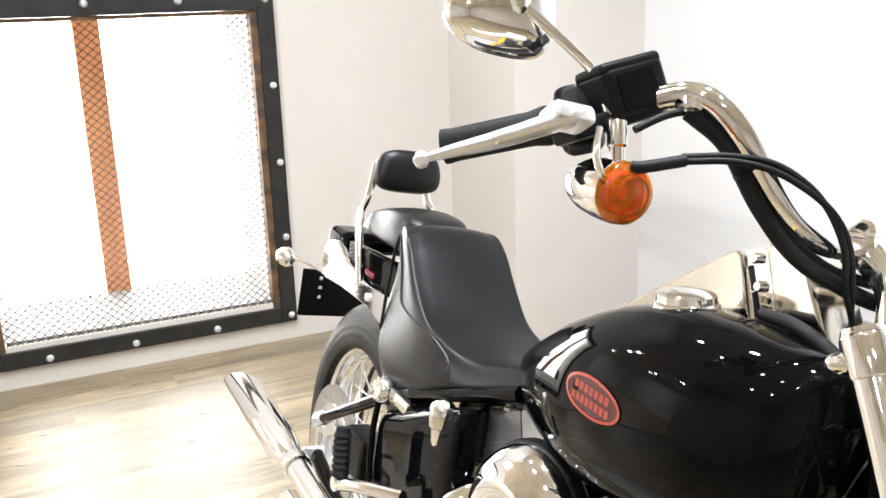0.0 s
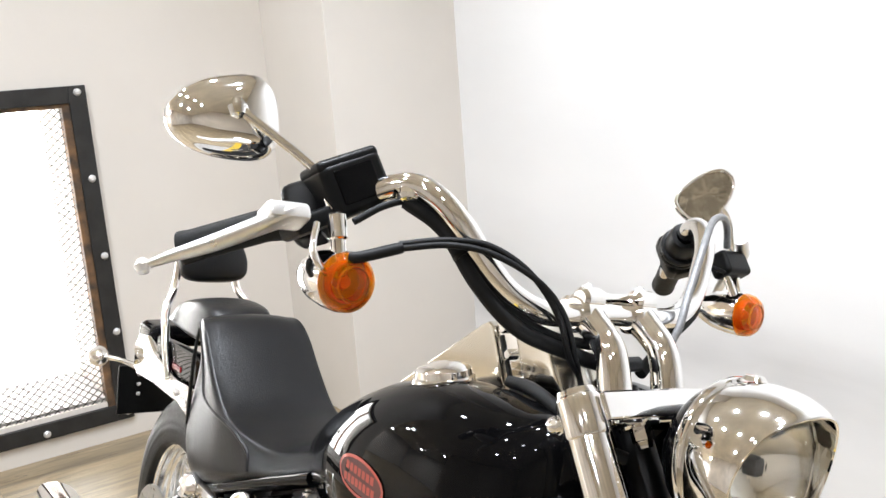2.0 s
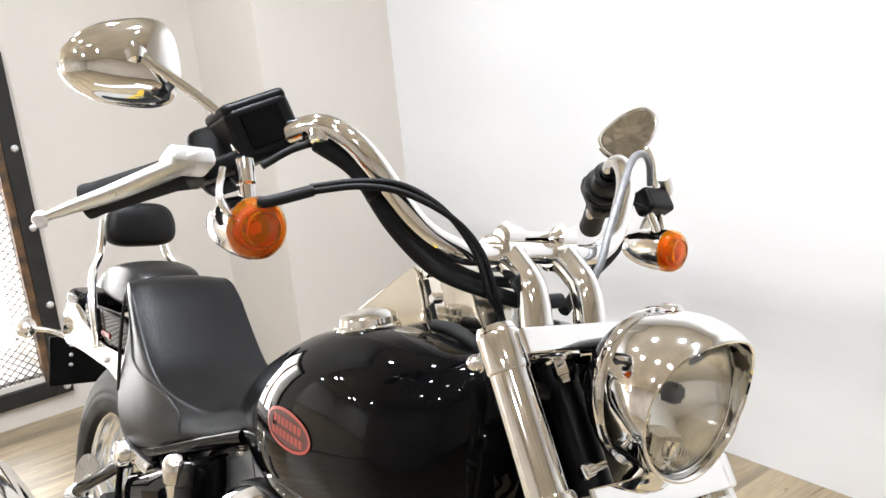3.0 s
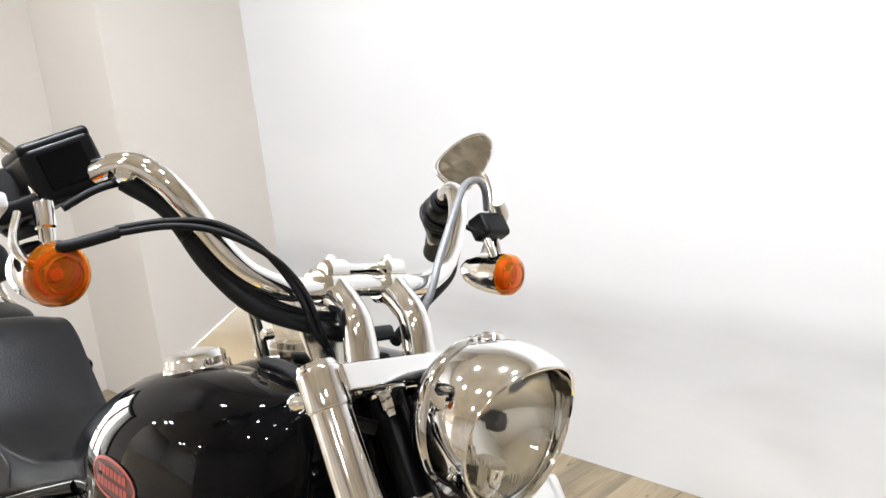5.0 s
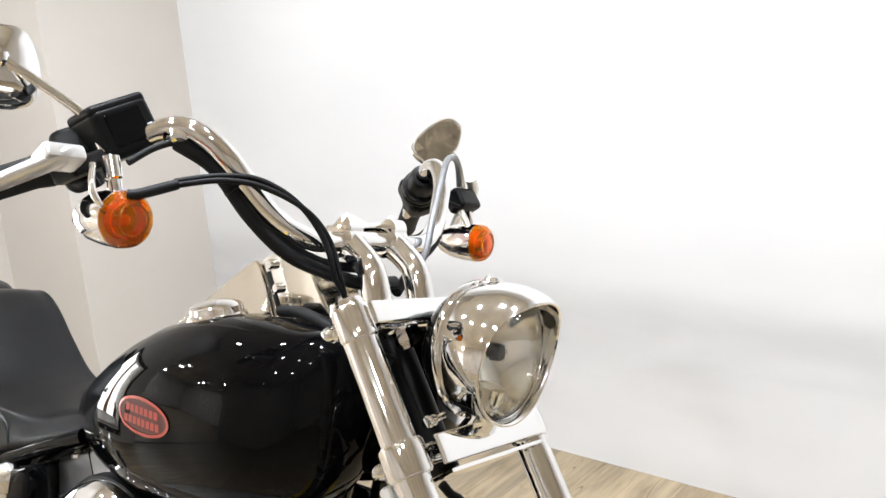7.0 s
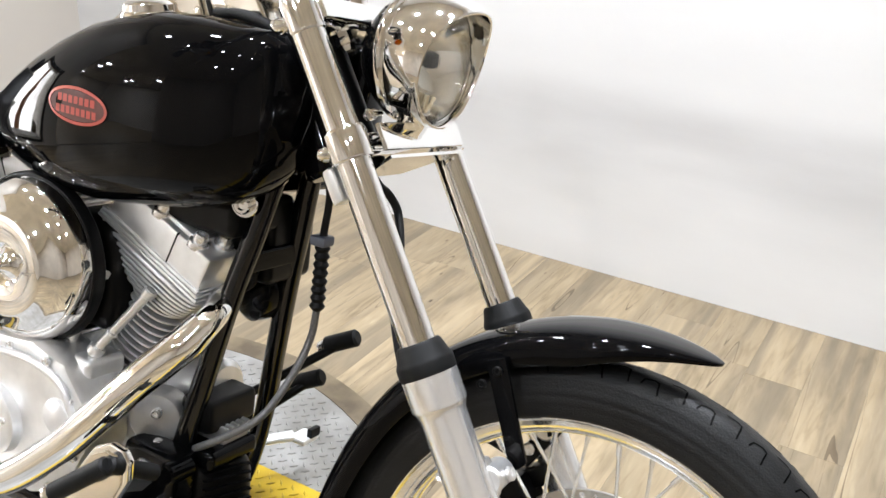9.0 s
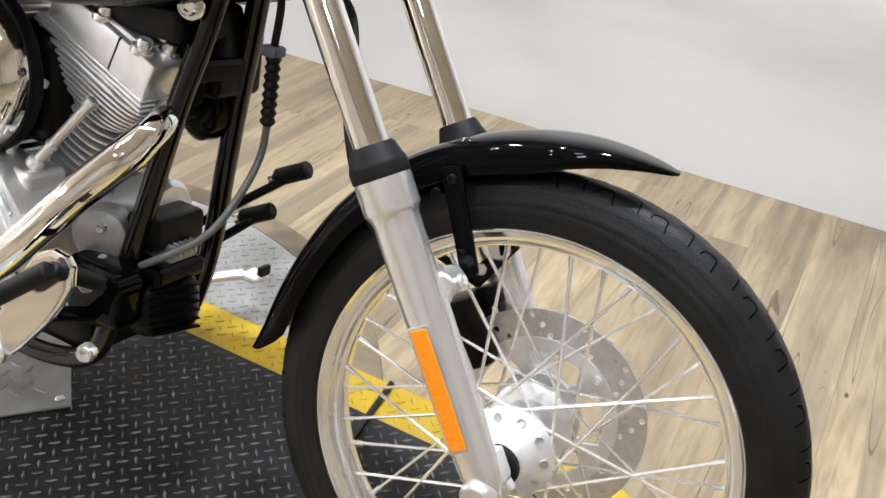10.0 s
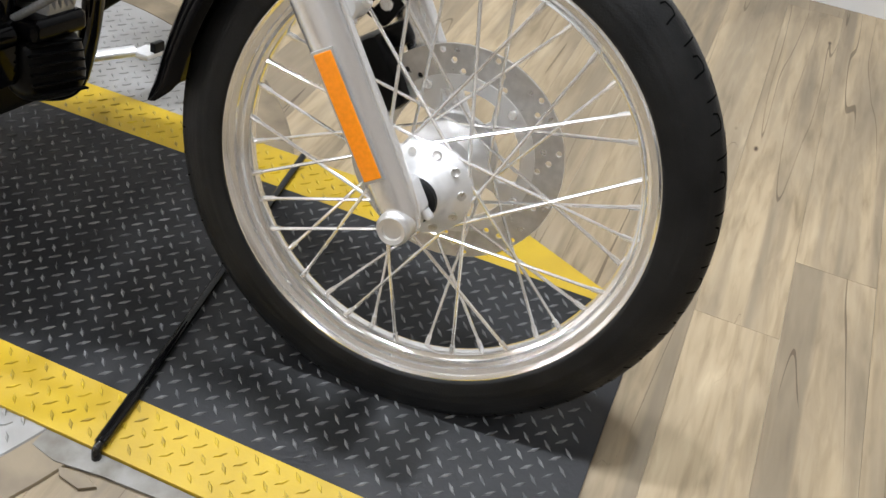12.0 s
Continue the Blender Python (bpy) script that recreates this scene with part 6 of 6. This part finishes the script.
# air cleaner
AC = Vector((-0.832, -0.205, 0.603))
am = aim(AC, (0.06, -1, 0.0)) @ Matrix.Diagonal((1.07, 1.07, 1.0, 1.0))
ac = bpart("air_cleaner", lathe([(0.0001, 0.012), (0.008, 0.011), (0.014, 0.0), (0.022, -0.006), (0.028, -0.002), (0.033, 0.0), (0.066, 0.004), (0.07, 0.002), (0.073, -0.003), (0.088, -0.009), (0.102, -0.021), (0.109, -0.036), (0.111, -0.05)], 72, am), CHROME, None, "round chrome air cleaner cover")
bpart("backing_ring", lathe([(0.105, -0.046), (0.114, -0.049), (0.116, -0.055), (0.116, -0.066), (0.112, -0.071), (0.0001, -0.071)], 64, am), SATIN, ac, "black filter backing ring")
bpart("cover_stud", lathe([(0.0001, 0.02), (0.006, 0.018), (0.008, 0.012), (0.008, 0.0)], 12, am), STEEL, ac)
# Intake body made oversized and black to stand in for shade between the cylinders.
bpart("intake", box((-0.79, -0.05, 0.585), (0.13, 0.12, 0.17), 0.03, 3), SATIN, None, "black intake body, oversized to fill the shaded gap")
# exhaust
pipe = bpart("front_exhaust", sweep([(-0.66, -0.01, 0.545), (-0.6, -0.03, 0.575), (-0.565, -0.06, 0.59), (-0.546, -0.09, 0.586), (-0.55, -0.114, 0.565), (-0.572, -0.141, 0.531), (-0.618, -0.17, 0.474), (-0.662, -0.186, 0.421), (-0.715, -0.197, 0.363), (-0.8, -0.21, 0.29), (-0.92, -0.225, 0.232), (-1.1, -0.24, 0.215)], 0.02, 20, 7), CHROME, None, "chrome front exhaust pipe")
bpart("heat_shield", sweep([(-0.548, -0.106, 0.575), (-0.558, -0.122, 0.554), (-0.572, -0.142, 0.532), (-0.618, -0.172, 0.474), (-0.662, -0.188, 0.421), (-0.715, -0.199, 0.363), (-0.8, -0.212, 0.292), (-0.9, -0.224, 0.242)], [0.0215, 0.0245, 0.0245, 0.0245, 0.0245, 0.0245, 0.0245, 0.0245], 24, 7), CHROME, pipe, "chrome heat shield")
bpart("rear_exhaust", sweep([(-1.0, -0.08, 0.58), (-1.03, -0.14, 0.56), (-1.04, -0.2, 0.48), (-1.07, -0.235, 0.38), (-1.15, -0.25, 0.345)], 0.022, 18, 6), CHROME, None, "chrome rear exhaust pipe")
def muffler(x_neck, xt, z0, z1, y):
    zz = lambda x: z0 + (z1 - z0) * (x + 1.1) / (xt + 1.1)
    xs = [-1.1, x_neck, x_neck - 0.05, (x_neck + xt) / 2 - 0.02, xt]
    body = bpart("muffler", sweep([(x, y, zz(x)) for x in xs[:2]], 0.024, 28, 1), CHROME, None, "long chrome muffler with slash-cut tip")
    can, faces = sweep([(x, y - 0.004 * i, zz(x)) for i, x in enumerate(xs[1:])], [0.0235, 0.034, 0.0385, 0.0375], 32, 1, caps=False)
    can = [Vector(v) for v in can]
    for v in can[-32:]:
        v.x -= 0.05 * max(-1.0, min(1.0, (y - 0.014 - v.y) / 0.038)) + 0.012
    inner, ifaces = sweep([(xt + 0.16, y - 0.012, zz(xt + 0.16)), (xt + 0.07, y - 0.013, zz(xt + 0.07))], [0.03, 0.034], 28, 1)
    bpart("can", (can, faces), CHROME, body, "polished muffler can")
    bpart("baffle", (inner, ifaces), SATIN, body)
    bpart("neck_clamp", lathe([(0.0245, -0.02), (0.029, -0.018), (0.03, 0.0), (0.029, 0.018), (0.0245, 0.02)], 28, aim((x_neck + 0.01, y, zz(x_neck + 0.01)), (1, 0, (z1 - z0) / (xt + 1.1)))), CHROME, body, "chrome neck clamp")


muffler(-1.53, -1.9, 0.375, 0.408, -0.25)
muffler(-1.3, -1.56, 0.27, 0.27, -0.195)

# brake pedal, controls, regulator, horn
pad_outline = [(-0.549, 0.453), (-0.527, 0.451), (-0.516, 0.438), (-0.517, 0.41), (-0.535, 0.378), (-0.557, 0.347), (-0.6, 0.298), (-0.622, 0.277), (-0.634, 0.279), (-0.644, 0.298), (-0.646, 0.325), (-0.63, 0.362), (-0.603, 0.403), (-0.579, 0.437)]
pedal = bpart("brake_pedal", prism(pad_outline, -0.256, -0.244, 0.004), CHROME, None, "teardrop chrome brake pedal pad")
bpart("pad_face", prism([(-0.58 + (x + 0.58) * 0.86, 0.365 + (z - 0.365) * 0.88) for x, z in pad_outline], -0.2585, -0.25, 0.001), TANCHROME, pedal, "smooth plated pad face")
bpart("pedal_arm", sweep([(-0.64, -0.24, 0.32), (-0.6, -0.235, 0.34), (-0.6, -0.15, 0.31), (-0.62, -0.11, 0.28)], 0.011, 12, 5), PAINT, None, "black brake pedal arm")
peg = bpart("rider_peg", join(rod((-0.535, -0.27, 0.435), (-0.606, -0.293, 0.378), 0.0125, 18, 0.003), rod((-0.535, -0.27, 0.435), (-0.525, -0.2, 0.4), 0.011, 14, 0.003)), RUBBER, None, "black rider foot peg")
bpart("peg_cap", rod((-0.606, -0.293, 0.378), (-0.615, -0.296, 0.371), 0.0115, 18, 0.004), CHROME, peg, "chrome peg end cap")
for p, d, r, h in (((-0.61, -0.13, 0.354), (0.3, -1, 0), 0.0145, 0.024), ((-0.667, -0.24, 0.261), (0.2, -1, 0.2), 0.019, 0.01), ((-0.557, -0.185, 0.284), (0.4, -1, 0.1), 0.013, 0.016)):
    bpart("control_bolt", bolt(p, d, r, h), STEEL)
bpart("control_bracket", join(box((-0.6, -0.12, 0.34), (0.1, 0.05, 0.09), 0.012), rod((-0.555, -0.155, 0.365), (-0.555, -0.11, 0.365), 0.016, 14, 0.003)), PAINT, None, "black forward control bracket")
reg = bpart("regulator", box((0, 0, 0), (0.105, 0.098, 0.07), 0.034, 6), SATIN, None, "black rounded voltage regulator")
reg_m = aim((-0.562, -0.045, 0.309), (1, -0.35, 0.15))
reg.data.transform(reg_m)
for k in range(6):
    part("fin", box((0, (k - 2.5) * 0.013, 0.036), (0.075, 0.003, 0.01), 0.0012), SATIN, reg, "", reg_m)
bpart("reg_cover", box((-0.566, -0.045, 0.366), (0.075, 0.1, 0.03), 0.01, 3), PAINT, reg, "glossy black cover lip")
cooler = bpart("cooler_block", box((-0.57, -0.033, 0.384), (0.06, 0.052, 0.016), 0.003), GREYCAST, None, "grey finned block above the regulator")
for k in range(5):
    bpart("cooler_fin", box((-0.57, -0.055 + 0.011 * k, 0.396), (0.066, 0.006, 0.02), 0.002), GREYCAST, cooler)
bpart("oil_filter", rod((-0.68, 0.0, 0.418), (-0.592, 0.0, 0.432), 0.045, 32, 0.01), ALLOY, None, "pale oil filter can")
cover = bpart("filter_mount", lathe([(0.0001, 0.012), (0.02, 0.011), (0.036, 0.006), (0.041, -0.002), (0.041, -0.03)], 32, aim((-0.632, -0.1, 0.405), (0.5, -1, 0.1))), GREYCAST, None, "round cast cover beside the exhaust")
for bx, bz in ((-0.615, 0.425), (-0.61, 0.38)):
    bpart("cover_bolt", bolt((bx, -0.115, bz), (0.5, -1, 0), 0.008, 0.01), STEEL, cover)
for c, size in (((-0.68, 0.0, 0.24), (0.1, 0.16, 0.05)), ((-0.58, -0.03, 0.42), (0.06, 0.1, 0.05))):
    bpart("engine_mount", box(c, size, 0.01), SATIN)
bpart("tank_bolt", bolt((-0.518, -0.08, 0.743), (0.3, -1, 0), 0.0125, 0.012), CHROME)
bpart("tank_washer", lathe([(0.0001, 0.002), (0.0175, 0.002), (0.0185, 0.0), (0.0175, -0.004), (0.0001, -0.004)], 24, aim((-0.519, -0.079, 0.743), (0.3, -1, 0))), CHROME)
bpart("tank_tab", box((-0.53, -0.055, 0.755), (0.03, 0.05, 0.05), 0.008), PAINT)
bpart("cable_bellows", lathe([(0.004, 0.0), (0.009, 0.004)] + [(0.0112 - 0.0034 * (k % 2), 0.008 + 0.006 * k) for k in range(16)] + [(0.009, 0.106), (0.004, 0.112)], 16, aim((-0.452, 0.01, 0.594), (-0.01, 0, 1))), RUBBER, None, "black ribbed cable bellows")
bpart("cable_collar", box((-0.455, 0.01, 0.696), (0.026, 0.026, 0.015), 0.004), BLUEGREY, None, "dark blue-grey cable collar")
bpart("clutch_line", sweep([(-0.452, 0.01, 0.6), (-0.458, 0.01, 0.55), (-0.462, -0.02, 0.5), (-0.475, -0.06, 0.45), (-0.515, -0.085, 0.413), (-0.565, -0.09, 0.378)], 0.0055, 10, 7), GREYCABLE, None, "grey braided clutch line")
bpart("cable_top", sweep([(-0.454, 0.01, 0.70), (-0.45, 0.01, 0.76), (-0.455, 0, 0.8)], 0.0055, 10, 5), RUBBER)
for x0, z0, x1, z1, lab in ((-0.70, 0.36, -0.555, 0.455, "left shift lever with rubber toe peg"), (-0.72, 0.29, -0.62, 0.36, "left rider foot peg")):
    bpart("left_lever", join(sweep([(x0, 0.16, z0 - 0.03), ((x0 + x1) / 2, 0.24, (z0 + z1) / 2 - 0.01), (x1 - 0.02, 0.28, z1 - 0.012)], 0.008, 10, 4)), SATIN, None, lab)
    bpart("toe_peg", join(rod((x1 - 0.058, 0.27, z1 - 0.03), (x1, 0.282, z1), 0.0155, 18, 0.004)), RUBBER, None, "black rubber toe peg")
    bpart("peg_joint", rod((x1 - 0.07, 0.267, z1 - 0.037), (x1 - 0.058, 0.27, z1 - 0.03), 0.0105, 16, 0.003), CHROME, None, "chrome peg joint")
stand = bpart("side_stand", join(sweep([(-0.86, 0.14, 0.17), (-0.80, 0.26, 0.165), (-0.73, 0.36, 0.175)], [0.012, 0.012, 0.014], 14, 5, flat=(1, 0.7)), box((-0.715, 0.375, 0.172), (0.04, 0.05, 0.012), 0.004)), CAST, None, "silver side stand swung out")
bpart("stand_foot", box((-0.70, 0.385, 0.185), (0.012, 0.03, 0.02), 0.003), SATIN, stand)
